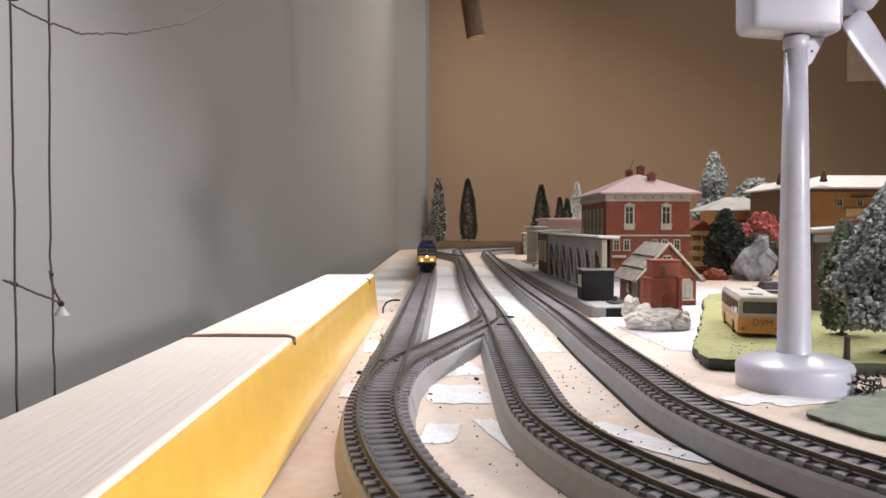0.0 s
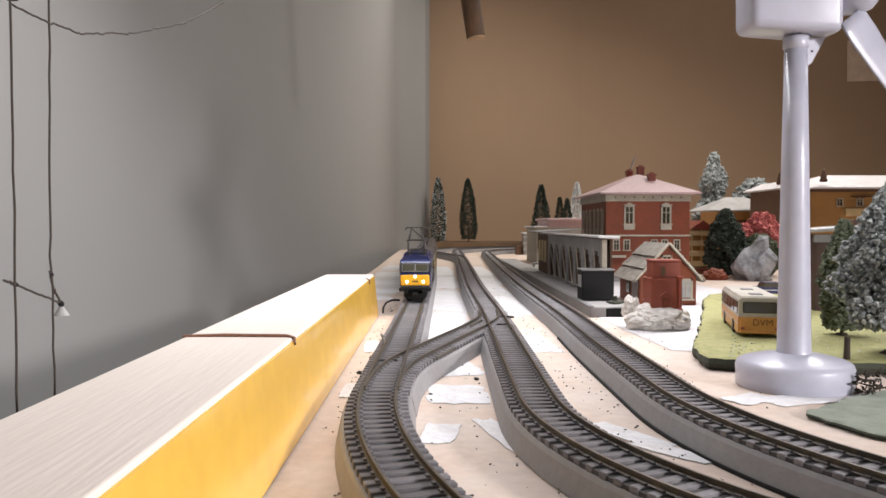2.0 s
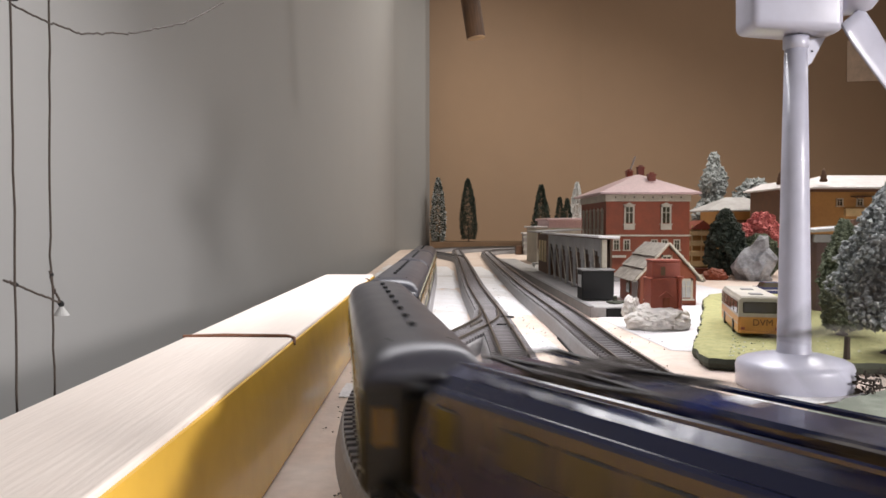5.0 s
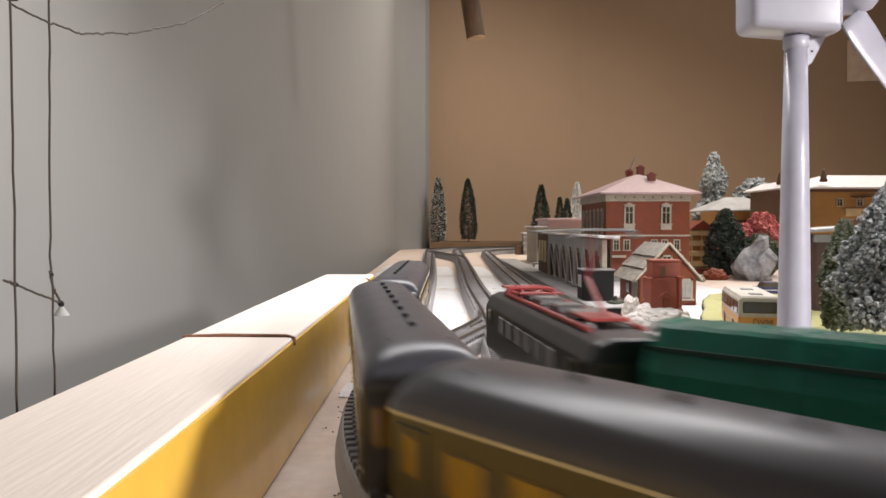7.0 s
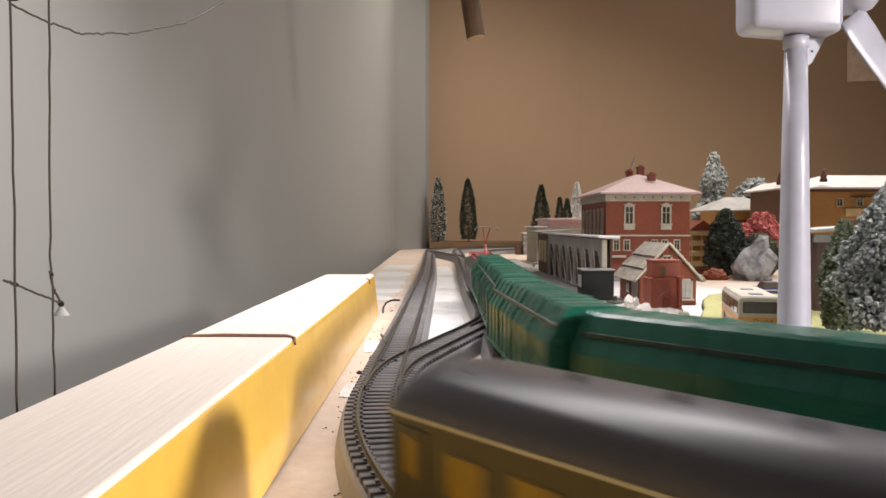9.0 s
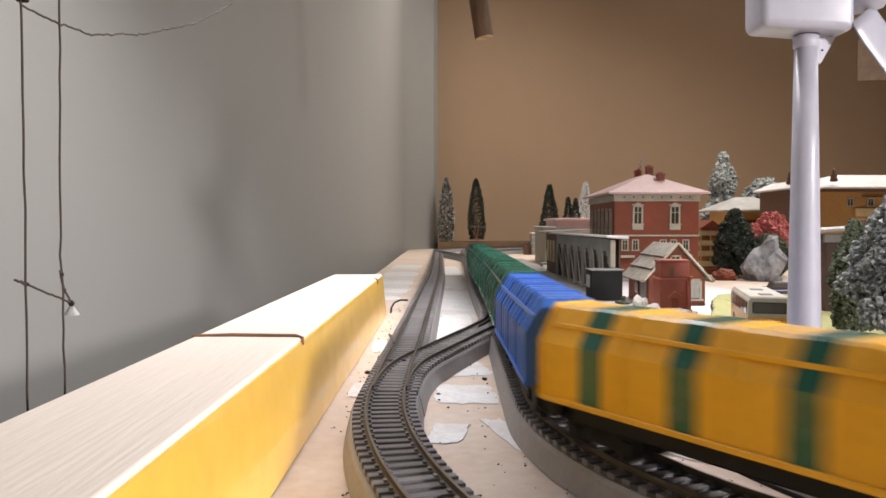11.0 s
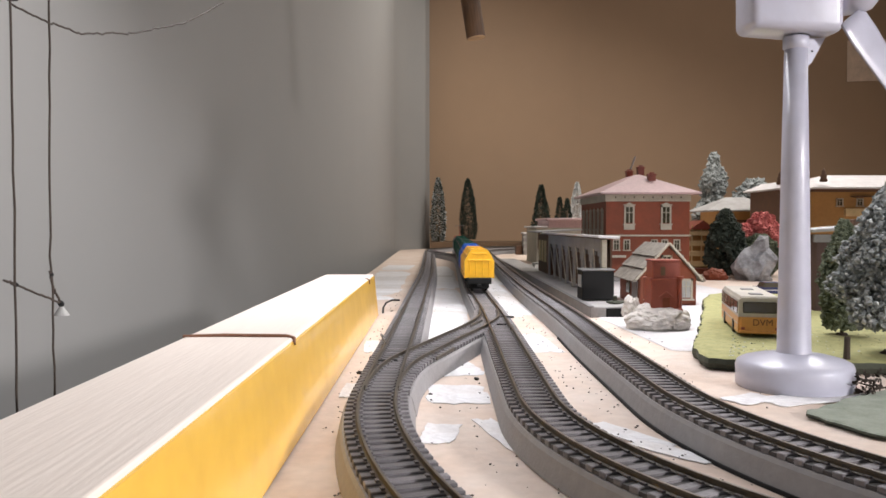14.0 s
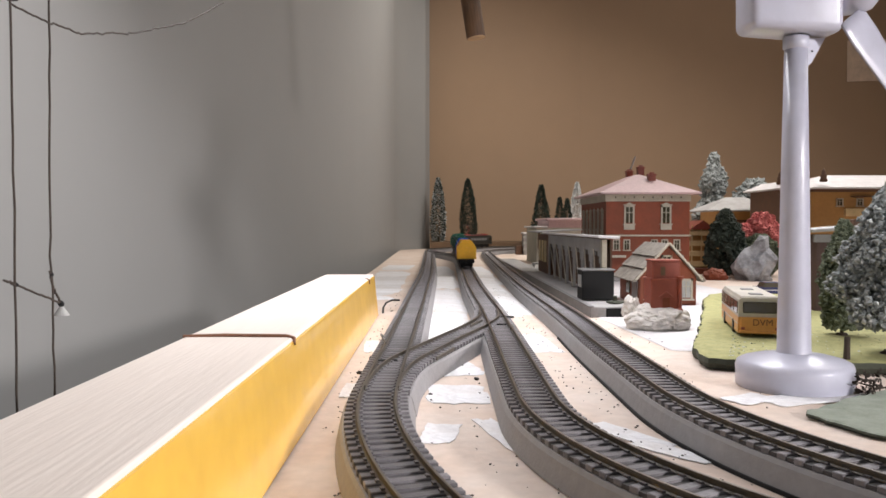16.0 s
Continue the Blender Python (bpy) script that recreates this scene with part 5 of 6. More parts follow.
# ---- toy wind turbine ----
def turbine():
    t = thing("toy_wind_turbine", pose(0.2165, 0.450, 0.0, 0, -0.45, 0), "white plastic toy wind turbine on a round base", "toy windmill")
    bm = bmesh.new()
    lathe(bm, [(0, 0), (0.0320, 0), (0.0330, 0.001), (0.0332, 0.0125), (0.0322, 0.0150), (0.0295, 0.0165), (0.022, 0.0185), (0.0135, 0.0198), (0.0105, 0.0208), (0, 0.0208)], 64)
    part("base", bm, "white_plastic", t, "round domed base", smooth=True)
    bm = bmesh.new()
    lathe(bm, [(0.0104, 0.0200), (0.0096, 0.0225), (0.0090, 0.06), (0.0078, 0.13), (0.0063, 0.208), (0, 0.208)], 40)
    part("tower", bm, "white_plastic", t, "tapered tower", smooth=True)
    bm = bmesh.new()
    lathe(bm, [(0.0064, 0.2020), (0.0073, 0.2030), (0.0073, 0.2095), (0, 0.2095)], 32)
    part("collar", bm, "white_plastic", t, smooth=True)
    bm = bmesh.new()
    box(bm, -0.0320, 0.0215, -0.016, 0.016, 0.2122, 0.2480, 0.005, segs=4)
    for v in bm.verts:
        k = (v.co.x + 0.032) / 0.0535
        if v.co.z < 0.228:
            v.co.z -= 0.0035 * k
        v.co.y *= 0.85 + 0.15 * k
    nac = part("nacelle", bm, "white_plastic", t, "rounded boxy nacelle")
    for f in nac.data.polygons:
        f.use_smooth = True
    bm = bmesh.new()
    prism(bm, [(0.0060, 0.1915), (0.0085, 0.1940), (0.0165, 0.2085), (0.0060, 0.2085)], -0.0022, 0.0022)
    bracket = part("bracket", bm, "white_plastic", t)
    bm = bmesh.new()
    rod(bm, (0.0085, -0.0021, 0.2005), (0.0085, -0.0026, 0.2005), 0.0006, 10)
    part("screw_hole", bm, "black", bracket)
    # rotor turned half away
    axis = Vector((0.77, -0.64, 0.0))
    side = Vector((0.64, 0.77, 0.0))
    centre = Vector((0.0310, -0.004, 0.2330))
    bm = bmesh.new()
    lathe(bm, [(0, 0.014), (0.006, 0.0135), (0.010, 0.010), (0.0115, 0.004), (0.0115, -0.006), (0, -0.006)], 32, Matrix.Translation(centre) @ axis.to_track_quat("Z", "Y").to_matrix().to_4x4())
    part("hub", bm, "white_plastic", t, smooth=True)
    for d, wide, root in (((0.61, 0.12, -0.78), (0.78, 0.15, 0.60), (0.0270, -0.011, 0.2190)), ((0.25, 0.10, 0.96), (0.96, 0.10, -0.25), (0.0310, -0.009, 0.2440))):
        d, wide, root = Vector(d).normalized(), Vector(wide).normalized(), Vector(root)
        bm = bmesh.new()
        secs = []
        for u in range(13):
            f = u / 12
            c = root + d * 0.085 * f
            chord = 0.0125 * (1 - 0.50 * f) * min(1.0, 0.85 + f)
            ring = []
            for i in range(12):
                b = 2 * math.pi * i / 12
                ring.append(bm.verts.new(c + wide * chord * math.cos(b) + Vector((0, -1, 0)) * (0.0016 * math.sin(b) - 0.2 * chord * math.cos(b))))
            secs.append(ring)
        for p, q in zip(secs, secs[1:]):
            for i in range(12):
                bm.faces.new((p[i], p[(i + 1) % 12], q[(i + 1) % 12], q[i]))
        bm.faces.new(secs[-1])
        bm.faces.new(list(reversed(secs[0])))
        bmesh.ops.recalc_face_normals(bm, faces=bm.faces)
        part("blade", bm, "white_plastic", t, "broad white blade", smooth=True)
    return t


turbine()

# ---- trees and houses behind the bus ----
tree("bush_tree", 0.545, 1.41, 0.0, 0.125, 0.034, "clump", ["leaf_dark"], "dense dark green bushy tree beside the station", 0.06, 1500, 0.0055, 31, "egg")
tree("blossom_tree", 0.640, 1.47, 0.0, 0.120, 0.034, "clump", ["leaf_pink"], "pink blossoming tree with clumpy crown", 0.3, 1100, 0.0060, 33, "round")
tree("blossom_tree", 0.607, 1.47, 0.0, 0.098, 0.028, "clump", ["leaf_pink"], "smaller pink blossoming tree with clumpy crown", 0.3, 800, 0.0055, 35, "round")
tree("bush_tree", 0.615, 1.42, 0.0, 0.078, 0.034, "clump", ["leaf_olive"], "olive green round bush behind the boulder", 0.05, 1000, 0.0055, 37, "round")
tree("frosted_tree", 0.795, 2.15, 0.0, 0.300, 0.060, "clump", ["leaf_frost"], "tall grey frosted tree behind the houses", 0.1, 2000, 0.0085, 39, "wild")
tree("frosted_tree", 0.870, 2.05, 0.0, 0.222, 0.060, "clump", ["leaf_frost"], "grey frosted tree behind a low roof", 0.2, 1400, 0.0080, 41, "round")
tree("frosted_tree", 0.316, 0.510, 0.009, 0.116, 0.036, "clump", ["leaf_frost", "leaf_snow"], "large grey frosted tree on the turf mat", 0.16, 7000, 0.0023, 43, "egg", share=0.06)
tree("cypress", 0.327, 0.600, 0.009, 0.092, 0.0165, "clump", ["leaf_olive"], "olive green upright tree on the turf mat", 0.06, 3000, 0.0020, 45, "egg")
bm = bmesh.new()
rod(bm, (0.2705, 0.49, 0.009), (0.2708, 0.49, 0.024), 0.0022, 10, 0.0018)
tagged(part("stump", bm, "bark", None, "short black stump on the turf mat"), category="stump")
tree("leafless_shrub", 0.250, 0.424, 0.0, 0.014, 0.014, "leaf", ["bark"], "low dark twiggy shrub beside the turbine", 0.05, 170, 0.0035, 47, "round")


def balcony_block():
    t = thing("balcony_building", pose(0.512, 1.50, 0.0), "cream yellow building with balconies and orange roof", "building")
    bm = bmesh.new()
    box(bm, 0, 0.042, 0.006, 0.06, 0.012, 0.090)
    part("wall", bm, "ochre", t)
    for k in range(4):
        bm = bmesh.new()
        box(bm, -0.002, 0.044, -0.002, 0.008, 0.016 + k * 0.0205, 0.026 + k * 0.0205, 0.0005)
        part("balcony", bm, "cream", t, "cream balcony front")
        for x in (0.0, 0.019, 0.040):
            bm = bmesh.new()
            box(bm, x, x + 0.002, -0.0015, 0.001, 0.026 + k * 0.0205, 0.0365 + k * 0.0205)
            part("balcony_post", bm, "cream", t)
    bm = bmesh.new()
    prism(bm, [(-0.004, 0.090), (0.048, 0.090), (0.022, 0.108)], -0.004, 0.064)
    part("roof", bm, "red_plastic", t, "orange tiled roof")
    bm = bmesh.new()
    box(bm, -0.006, 0.050, -0.006, 0.066, 0.0, 0.0125, 0.001)
    part("plinth", bm, "brick", t)
    return t


balcony_block()


def low_house():
    t = thing("low_house", pose(0.72, 1.92, 0.0), "low ochre house with pale grey hipped roof", "house")
    bm = bmesh.new()
    box(bm, 0.0, 0.155, 0, 0.12, 0, 0.134)
    part("wall", bm, "ochre", t)
    hip_roof(t, -0.030, 0.170, -0.02, 0.14, 0.137, 0.172, "grey_stone", "pale grey roof")
    bm = bmesh.new()
    box(bm, -0.004, 0.158, -0.003, 0.001, 0.100, 0.112)
    part("belt", bm, "brown_wood", t)
    for k in range(4):
        window_unit(t, Matrix.Translation((0.022 + k * 0.036, 0, 0.07)), 0.012, 0.02, crown=False)
    return t


low_house()


def mansion():
    t = thing("mansion", pose(0, 0, 0), "large ochre mansion with snowy hipped roofs and turrets", "house")
    bm = bmesh.new()
    box(bm, 0.80, 1.16, 1.66, 1.86, 0, 0.180)
    part("wall", bm, "ochre", t, "ochre yellow wall")
    bm = bmesh.new()
    box(bm, 0.755, 0.806, 1.64, 1.80, 0, 0.178)
    part("wing", bm, "brown_wood", t, "brown side wing")
    hip_roof(t, 0.785, 1.20, 1.63, 1.89, 0.181, 0.215, "snow", "snowy hipped roof")
    hip_roof(t, 0.745, 0.815, 1.62, 1.82, 0.179, 0.196, "snow", "snowy hipped roof")
    bm = bmesh.new()
    box(bm, 0.793, 1.17, 1.650, 1.66, 0.172, 0.180)
    part("eaves_board", bm, "brown_wood", t)
    bm = bmesh.new()
    box(bm, 0.905, 1.05, 1.652, 1.66, 0.118, 0.135)
    part("balcony", bm, "cream", t, "cream balcony")
    for k, cx in enumerate((0.895, 0.94, 0.985, 1.03, 1.08, 1.13)):
        window_unit(t, Matrix.Translation((cx, 1.66, 0.142)), 0.012, 0.014, crown=False)
    bm = bmesh.new()
    box(bm, 0.92, 0.985, 1.654, 1.66, 0.160, 0.163)
    part("sill_band", bm, "brown_wood", t)
    for cx, cy, zz in ((0.762, 1.66, 0.20), (0.848, 1.64, 0.205)):
        bm = bmesh.new()
        lathe(bm, [(0.007, 0), (0.0085, 0.004), (0.006, 0.008), (0.007, 0.013), (0.004, 0.018), (0.0045, 0.022), (0.002, 0.027), (0, 0.030)], 16, Matrix.Translation((cx, cy, zz - 0.012)))
        part("turret", bm, "brown_wood", t, "small brown ornamental turret", smooth=True)
    return t


mansion()


def brown_shed():
    t = thing("brown_shed", pose(0.392, 0.77, 0.0), "brown house wall under a flat grey roof", "house")
    bm = bmesh.new()
    box(bm, 0, 0.10, 0, 0.03, 0, 0.088)
    part("wall", bm, "shed_brown", t, "dark reddish brown wall")
    bm = bmesh.new()
    m = Matrix.Translation((0, 0, 0.0905)) @ Matrix.Rotation(radians(-4), 4, "Y")
    box(bm, -0.008, 0.11, -0.008, 0.04, 0.0, 0.0035, 0.0006, m)
    part("roof", bm, "grey_stone", t, "flat grey roof slab")
    bm = bmesh.new()
    box(bm, -0.004, 0.10, -0.004, 0.0, 0.080, 0.088)
    part("fascia", bm, "grey_plastic", t)
    bm = bmesh.new()
    box(bm, 0.045, 0.062, 0.012, 0.027, 0.094, 0.104, 0.0005)
    part("chimney", bm, "brown_wood", t)
    return t


brown_shed()


def grey_hut():
    t = thing("signal_hut", pose(0.285, 2.42, 0.0), "small grey hut with railings by the tracks", "hut")
    bm = bmesh.new()
    box(bm, 0, 0.050, 0, 0.06, 0, 0.070)
    part("wall", bm, "grey_stone", t)
    for k in range(3):
        bm = bmesh.new()
        box(bm, -0.003, 0.053, -0.004, 0.0, 0.018 + 0.02 * k, 0.024 + 0.02 * k)
        part("ledge", bm, "line_light", t)
    bm = bmesh.new()
    box(bm, -0.004, 0.054, -0.005, 0.064, 0.070, 0.075, 0.001)
    part("roof", bm, "snow", t)
    bm = bmesh.new()
    box(bm, -0.024, -0.003, 0.01, 0.05, 0, 0.032, 0.001)
    part("annex", bm, "brown_wood", t)
    return t


grey_hut()


def long_shed():
    t = thing("goods_shed", pose(0.250, 1.86, 0.0), "long low pinkish goods shed with flat pale roof", "shed")
    bm = bmesh.new()
    box(bm, 0.0, 0.15, 0, 0.2, 0, 0.092)
    part("wall", bm, "trim", t)
    bm = bmesh.new()
    box(bm, 0.024, 0.16, -0.008, 0.21, 0.110, 0.116, 0.001)
    box(bm, 0.030, 0.15, 0, 0.2, 0.092, 0.110)
    part("roof", bm, "pink_roof", t, "flat pale pink upper storey roof")
    bm = bmesh.new()
    box(bm, -0.008, 0.026, -0.006, 0.2, 0.092, 0.096, 0.001)
    part("lower_roof", bm, "snow", t)
    for k in range(3):
        bm = bmesh.new()
        box(bm, 0.003 + 0.011 * k, 0.009 + 0.011 * k, -0.001, 0.001, 0.04, 0.085)
        part("pillar", bm, "brown_wood", t)
    return t


long_shed()

t = thing("bench", pose(0.213, 1.64, 0.0), "small pale grey platform bench", "bench")
bm = bmesh.new()
box(bm, 0, 0.032, 0, 0.02, 0.013, 0.0165, 0.0005)
part("seat", bm, "line_light", t)
for x in (0.001, 0.028):
    for y in (0.001, 0.016):
        bm = bmesh.new()
        box(bm, x, x + 0.003, y, y + 0.003, 0, 0.0131)
        part("leg", bm, "line_light", t)

# ---- hanging stick and cords ----
bm = bmesh.new()
rod(bm, (0.0535, 1.0, 0.345), (-0.135, 1.02, 1.54), 0.0125, 20)
stick = part("hanging_stick", bm, "wood_stick", None, "brown bark-covered stick hanging from the ceiling")
tagged(stick, category="stick")
bm = bmesh.new()
rod(bm, (0.0537, 1.0, 0.3442), (0.0534, 1.0, 0.3465), 0.0118, 20)
part("cut_end", bm, "wood_cut", stick, "pale cut end")


def hang(pts, seed):
    """A cord with a slight waver."""
    rnd = random.Random(seed)
    out = []
    for a, b in zip(pts, pts[1:]):
        a, b = Vector(a), Vector(b)
        n = 14
        for i in range(n):
            out.append(tuple(a.lerp(b, i / n) + Vector((0, rnd.gauss(0, 0.00035), rnd.gauss(0, 0.0002)))))
    return out + [pts[-1]]


WX = -0.146


def cords():
    t = thing("hanging_lamp", pose(0, 0.0032, 0), "tiny lamp hanging on thin dark cords along the grey wall", "hanging lamp")
    tube("cord", hang([(WX, 0.2590, 0.25), (WX, 0.2590, 0.18), (WX, 0.2585, 0.0, )], 1), 0.00042, "cord", t)
    tube("cord", hang([(WX, 0.2865, 0.25), (WX, 0.2835, 0.10), (WX, 0.2855, 0.0)], 2), 0.00042, "cord", t)
    tube("cord", hang([(WX, 0.2590, 0.1730), (WX, 0.285, 0.1738), (WX, 0.310, 0.1762), (WX, 0.365, 0.190), (WX, 0.44, 0.215), (WX, 0.52, 0.25)], 3), 0.00040, "cord", t)
    tube("cord", hang([(WX, 0.2520, 0.0785), (WX, 0.2595, 0.0765), (WX, 0.2890, 0.0672)], 4), 0.00042, "cord", t)
    tube("cord", hang([(WX, 0.2825, 0.0800), (WX, 0.2840, 0.0745), (WX, 0.2905, 0.0665)], 5), 0.00042, "cord", t)
    for y, z, r in ((0.2905, 0.0667, 0.0013), (0.2835, 0.0785, 0.0009), (0.2595, 0.0765, 0.0008)):
        bm = bmesh.new()
        bmesh.ops.create_icosphere(bm, subdivisions=2, radius=r)
        for v in bm.verts:
            v.co = v.co * (1 + 0.3 * noise.noise(v.co * 900)) + Vector((WX, y, z))
        part("knot", bm, "black", t)
    bm = bmesh.new()
    lathe(bm, [(0.0008, 0.0035), (0.0030, 0.0), (0.0028, 0.0), (0.0006, 0.0033)], 16, Matrix.Translation((WX, 0.2908, 0.0620)))
    part("shade", bm, "line_light", t, "tiny pale lamp shade")
    bm = bmesh.new()
    box(bm, WX - 0.002, WX + 0.002, 0.2580, 0.2610, 0.1745, 0.25, 0.0005)
    part("clip", bm, "black", t, "black clip")
    return t


cords()


# ---- twine round the beam ----
def band(y, label):
    t = thing("twine_loop", pose(0, 0, 0), label, "twine")
    tube("strand", [(-0.1183, y, 0.0452), (-0.100, y + 0.0006, 0.0457), (-0.085, y - 0.0005, 0.0457), (-0.0695, y - 0.0012, 0.0456), (-0.0657, y - 0.003, 0.0448), (-0.0652, y - 0.006, 0.0425)], 0.0008, "twine", t)
    return t


band(0.352, "brown twine lying across the pine beam")
tube("loop", [(-0.0690, 0.735, 0.0450), (-0.0665, 0.735, 0.0452), (-0.0648, 0.735, 0.0440), (-0.0645, 0.735, 0.0400)], 0.0006, "twine", thing("twine_end", pose(0, 0, 0), "short brown twine end hanging over the beam's edge", "twine"))
tagged(tube("bent_wire", [(-0.0585, 0.83, 0.0005), (-0.0583, 0.835, 0.006), (-0.0560, 0.85, 0.0100), (-0.0500, 0.865, 0.0115), (-0.0420, 0.87, 0.0108)], 0.0011, "black"), "bent black wire standing between beam and track", "wire")


# ---- turnout fittings ----
def fitting(x, y, turn, length, label):
    bm = bmesh.new()
    box(bm, -0.0006, 0.0006, 0, length, 0.0, 0.0022, 0.0003)
    ob = part("check_rail", bm, "rail", None, label)
    ob.matrix_world = pose(x, y, RAIL_TOP - 0.0026 + 0.0006, 0, 0, turn)
    return tagged(ob, category="check rail", group="turnout fittings")


for x, y, turn, length in ((-0.0365, 0.47, -1.2, 0.05), (0.0605, 0.60, -1.0, 0.05), (0.0005, 0.465, -17, 0.04), (0.0285, 0.615, -17, 0.04)):
    fitting(x, y, turn, length, "short dark check rail inside a turnout")
tagged(tube("point_spring", [(-0.037, 0.535, 0.0175), (-0.0385, 0.53, 0.0205), (-0.0380, 0.52, 0.0215), (-0.0355, 0.513, 0.0195), (-0.034, 0.512, 0.0165)], 0.0007, "steel"), "bent grey point spring on a turnout", "spring")
for x, y in ((-0.0295, 0.462), (0.0655, 0.685), (0.0575, 0.632)):
    bm = bmesh.new()
    box(bm, -0.006, 0.006, -0.0018, 0.0018, 0.0, 0.0018, 0.0004)
    ob = part("throw_bar", bm, "black", None, "small black turnout throw bar")
    ob.matrix_world = pose(x, y, RAIL_TOP - 0.0028, 0, 0, 4)
    tagged(ob, category="throw bar", group="turnout fittings")

# ---- plaster sheets, paper scraps and crumbs on the table ----
def scrap(cx, cy, w, d, turn, seed, mat="paper", z=0.0003, name="paper_scrap", label="torn white paper scrap glued to the table"):
    rnd = random.Random(seed)
    bm = bmesh.new()
    n = 22
    pts = []
    for i in range(n):
        a = 2 * math.pi * (i + rnd.uniform(-0.3, 0.3)) / n
        k = 1 / max(abs(math.cos(a)), abs(math.sin(a))) * rnd.uniform(0.86, 1.03)
        pts.append((w / 2 * math.cos(a) * k, d / 2 * math.sin(a) * k))
    lo = [bm.verts.new((x, y, 0)) for x, y in pts]
    hi = [bm.verts.new((x * 0.99, y * 0.99, z)) for x, y in pts]
    bm.faces.new(list(reversed(lo)))
    bm.faces.new(hi)
    for i in range(n):
        bm.faces.new((lo[i], lo[(i + 1) % n], hi[(i + 1) % n], hi[i]))
    ob = part(name, bm, mat, None, label)
    ob.matrix_world = pose(cx, cy, 0.0001 + 0.00005 * (seed % 9), 0, 0, turn)
    return tagged(ob, category="paper scrap", group="paper scraps")


for k, (cx, cy, w, d, turn) in enumerate([
        (0.0135, 0.505, 0.034, 0.05, 10), (0.0120, 0.430, 0.036, 0.050, 2), (0.0020, 0.348, 0.018, 0.034, -8), (0.031, 0.345, 0.012, 0.06, 15),
        (0.0080, 0.72, 0.040, 0.20, 0), (0.010, 0.98, 0.040, 0.26, 1), (0.013, 1.28, 0.042, 0.28, 0), (0.014, 1.62, 0.04, 0.34, 0),
        (0.085, 0.92, 0.040, 0.24, 2), (0.085, 1.25, 0.040, 0.30, 0), (0.0835, 0.62, 0.026, 0.10, 4), (0.095, 1.62, 0.04, 0.32, 2),
        (0.0885, 0.345, 0.014, 0.05, 30), (0.101, 0.318, 0.012, 0.04, 40), (0.214, 0.418, 0.075, 0.024, 18), (0.175, 0.415, 0.03, 0.02, 30),
        (-0.085, 1.00, 0.055, 0.05, 12), (-0.080, 1.12, 0.06, 0.07, -6), (-0.085, 1.28, 0.07, 0.10, 8), (-0.085, 1.50, 0.07, 0.14, 3), (-0.085, 1.8, 0.07, 0.2, -4), (-0.085, 2.1, 0.07, 0.24, 0),
        (-0.0505, 0.44, 0.010, 0.04, 0), (-0.0515, 0.60, 0.012, 0.06, 3), (0.3, 0.40, 0.06, 0.02, -15), (0.214, 0.60, 0.018, 0.012, 30)]):
    scrap(cx, cy, w, d, turn, k + 1)
for k, (cx, cy, w, d) in enumerate(((0.0135, 0.92, 0.046, 0.46), (0.0145, 1.42, 0.050, 0.52), (0.0890, 1.02, 0.040, 0.40), (0.0920, 1.48, 0.042, 0.52), (-0.0870, 1.32, 0.068, 0.60), (-0.0870, 1.90, 0.068, 0.56))):
    scrap(cx, cy, w, d, 0, 100 + 9 * k, "paper_old", 0.0001, "paper_sheet", "long sheet of dull white paper glued to the table")
scrap(0.30, 1.02, 0.27, 0.90, 0, 77, "snow", 0.0004, "white_ground_sheet", "white painted ground sheet round the station")
scrap(0.235, 1.95, 0.12, 1.0, 0, 78, "grey_stone", 0.0003, "grey_ground_sheet", "grey ground sheet along the station track")

rnd = random.Random(5)
verts, faces = [], []
for _ in range(420):
    u = rnd.random()
    y = 0.26 + 0.9 * rnd.random() ** 1.6
    lane = rnd.choice(((-0.012 + 0.004, 0.030), (0.070, 0.100), (0.070, 0.100), (0.145, 0.19), (-0.056, -0.046)))
    x = rnd.uniform(*lane) + (0.02 if y < 0.33 else 0)
    blob(verts, faces, (x, y, 0.0008), rnd.uniform(0.0003, 0.0009), rnd, 0.6)
me = bpy.data.meshes.new("crumbs")
me.from_pydata(verts, [], faces)
me.materials.append(M["crumb"])
tagged(new("crumbs", me), "dark ballast crumbs strewn over the table", "crumbs", kind="stuff")
for x, y, r in ((-0.0462, 0.545, 0.0022), (-0.0500, 0.490, 0.0020), (0.0255, 0.470, 0.0017), (0.0345, 0.418, 0.0014), (-0.003, 0.428, 0.0012), (0.0710, 0.79, 0.0022), (0.0365, 0.338, 0.0018)):
    bm = bmesh.new()
    bmesh.ops.create_icosphere(bm, subdivisions=2, radius=r)
    for v in bm.verts:
        v.co = v.co * (1 + 0.5 * noise.noise(v.co * 700 + Vector((x * 90, y, 0))))
        v.co.z = v.co.z * 0.6
    ob = part("ballast_bit", bm, "crumb", None, "loose dark bit of ballast on the table")
    ob.location = (x, y, r * 0.5)
    tagged(ob, category="debris", group="loose bits")

# coarse flock on the turf
verts, faces = [], []
for _ in range(900):
    u, v = rnd.random(), rnd.random()
    y = 0.50 + 0.40 * v
    x = 0.185 + (y - 0.50) * 0.42 + 0.012 + 0.2 * u * u
    blob(verts, faces, (x, y, 0.0092), rnd.uniform(0.0003, 0.0010), rnd, 0.7)
me = bpy.data.meshes.new("flock")
me.from_pydata(verts, [], faces)
for m in ("leaf_snow", "grass", "leaf_olive"):
    me.materials.append(M[m])
for f in me.polygons:
    f.material_index = (f.index // 8) % 3
tagged(new("flock", me), "coarse pale and green flock scattered over the turf", "flock", kind="stuff")

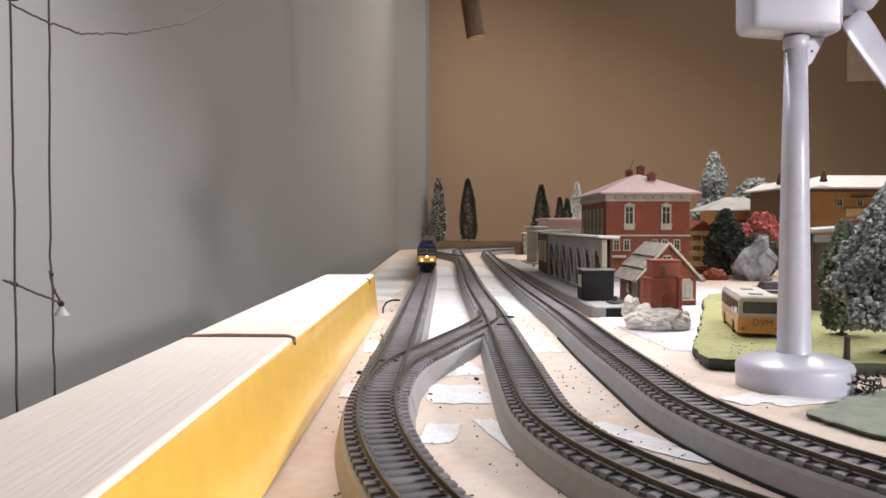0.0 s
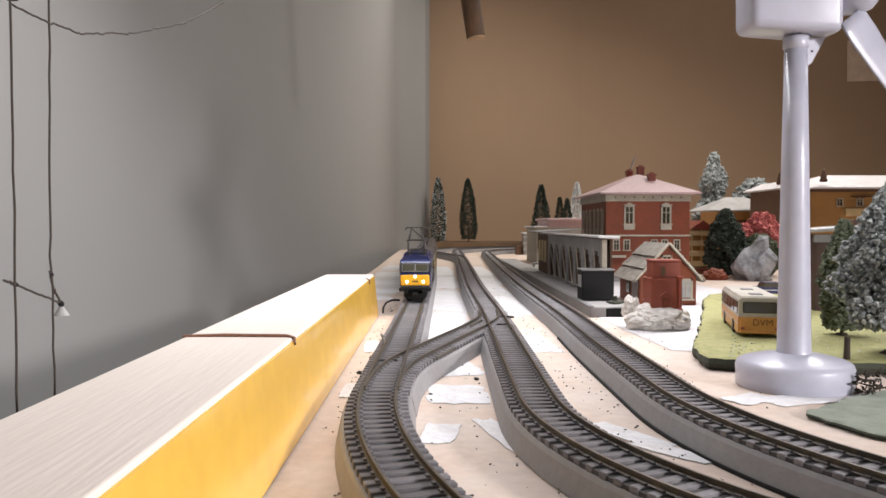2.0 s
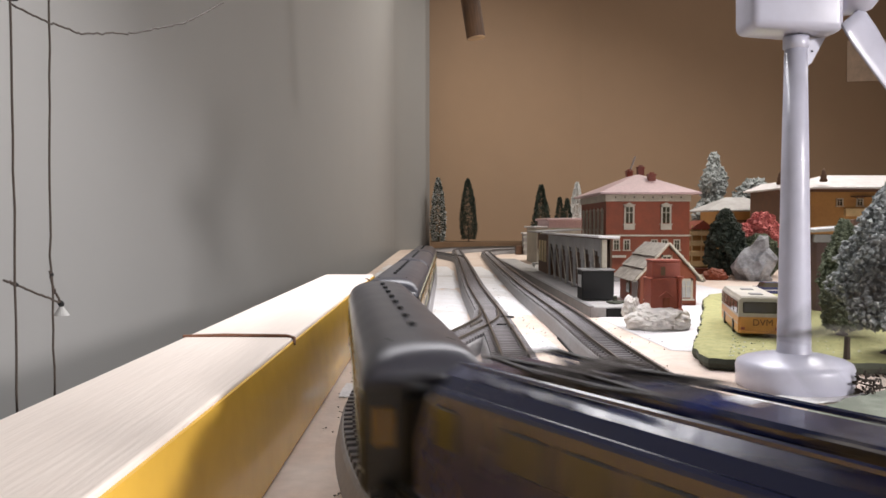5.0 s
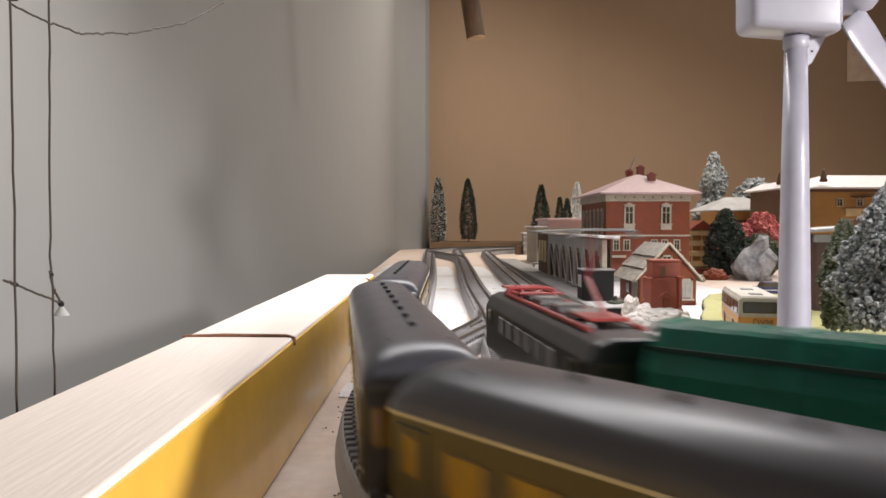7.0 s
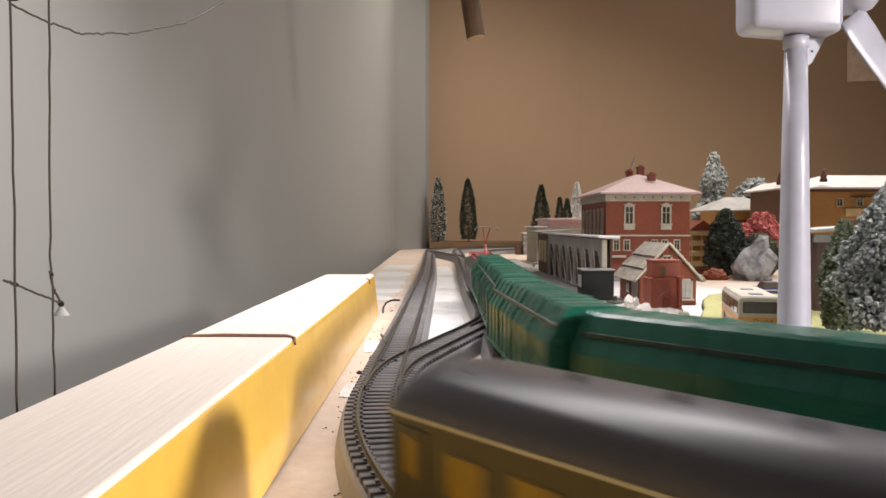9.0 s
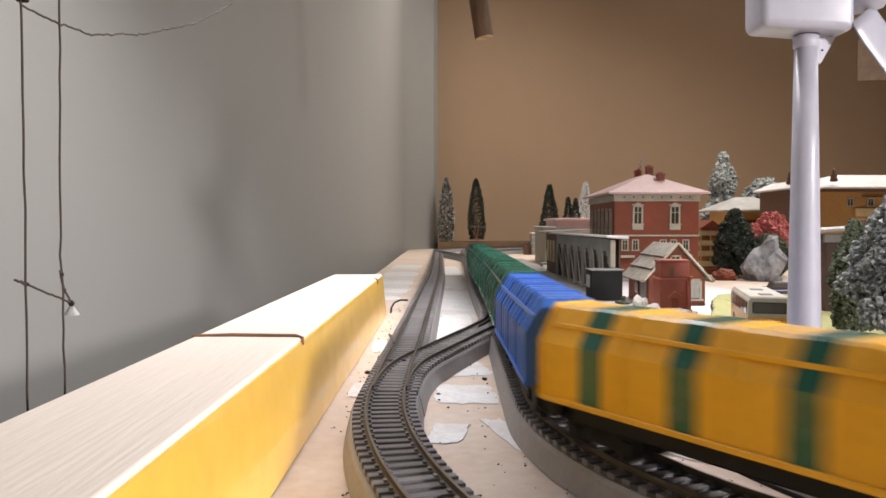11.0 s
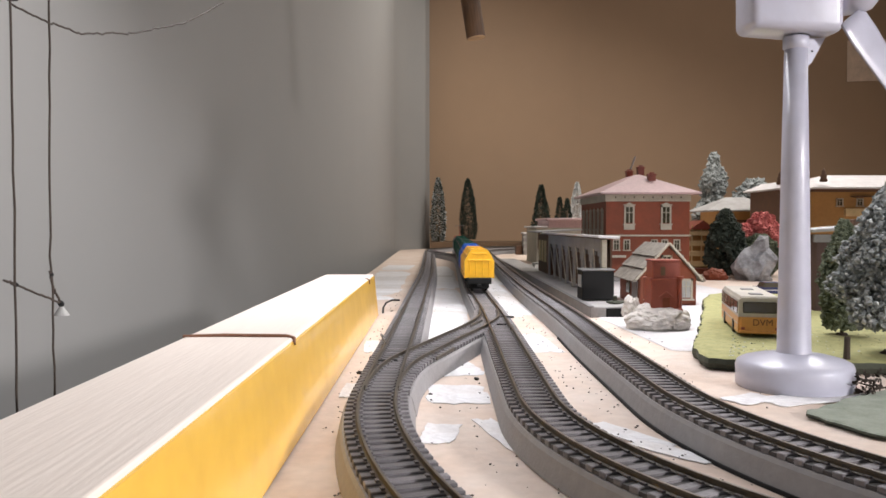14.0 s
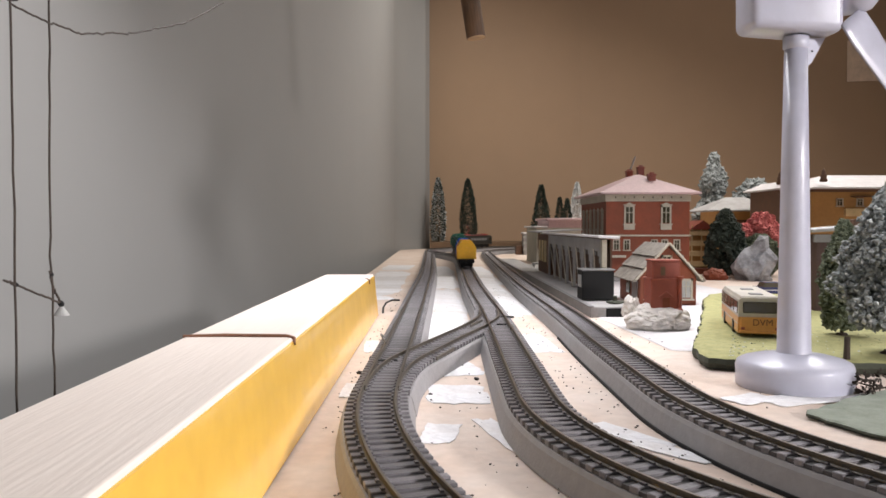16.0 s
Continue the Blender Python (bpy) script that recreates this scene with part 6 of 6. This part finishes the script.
# the still things were planned for an eye 97 mm over the table: bring them to the table's own scale
PLAN = Matrix.Scale(EYE[2] / 0.097, 4)
for ob in list(bpy.data.objects):
    if ob not in PLAN_START and ob.parent is None:
        ob.matrix_world = PLAN @ ob.matrix_basis

# sheet of paper pinned to the angled back wall
bm = bmesh.new()
box(bm, 0.0, 0.20, -0.004, -0.001, 0.0, 0.16)
note = part("wall_note", bm, "note", None, "pale sheet of paper on the brown wall")
note.matrix_world = pose(1.618, 2.965, 0.660, 0, 0, -9.05)
tagged(note, category="paper sheet")



# ---- what moves ----
def vehicle_pose(line, mid, base, sign):
    """A vehicle's pose from its two bogies on the line; sign: +1 when it faces along the line."""
    (x0, y0), (x1, y1) = path_at(line, mid - base / 2), path_at(line, mid + base / 2)
    a = math.atan2(y1 - y0, x1 - x0) + (0 if sign > 0 else math.pi)
    z0, z1 = ground_z(y0), ground_z(y1)
    p = math.atan2(z1 - z0, math.hypot(x1 - x0, y1 - y0)) * sign
    return pose((x0 + x1) / 2, (y0 + y1) / 2, RAIL_TOP + (z0 + z1) / 2, math.degrees(p), 0, math.degrees(a) - 90)


PASS_FRONT, PASS_SPEED = 1.275, 0.250
FREIGHT_TAIL, FREIGHT_SPEED = 0.377, 0.252


def motions():
    times = [k * 0.25 for k in range(65)]
    # passenger train, by the run of its front at 0 s
    start = length_at_y(LEFT, 1.0) + (PASS_FRONT - 1.0)
    gap = 0.0
    for ob, length in zip(PASSENGER, [LOCO_L] + [COACH_L] * 4):
        rows = []
        for t in times:
            mid = start - PASS_SPEED * t + gap + length / 2
            rows.append((t, vehicle_pose(LEFT, mid, length * 0.62, -1)))
        walk(ob, rows)
        gap += length
    # freight train, by the run of its tail at 12 s
    tail = length_at_y(MIDDLE, 1.0) + (FREIGHT_TAIL - 1.0)
    gap = 0.0
    for ob, length in reversed(list(zip(FREIGHT, [ELOCO_L] + [WAGON_L] * 7))):
        rows = []
        for t in times:
            mid = tail + FREIGHT_SPEED * (t - 12.0) + gap + length / 2
            rows.append((t, vehicle_pose(MIDDLE, mid, length * 0.6, 1)))
        walk(ob, rows)
        gap += length


motions()
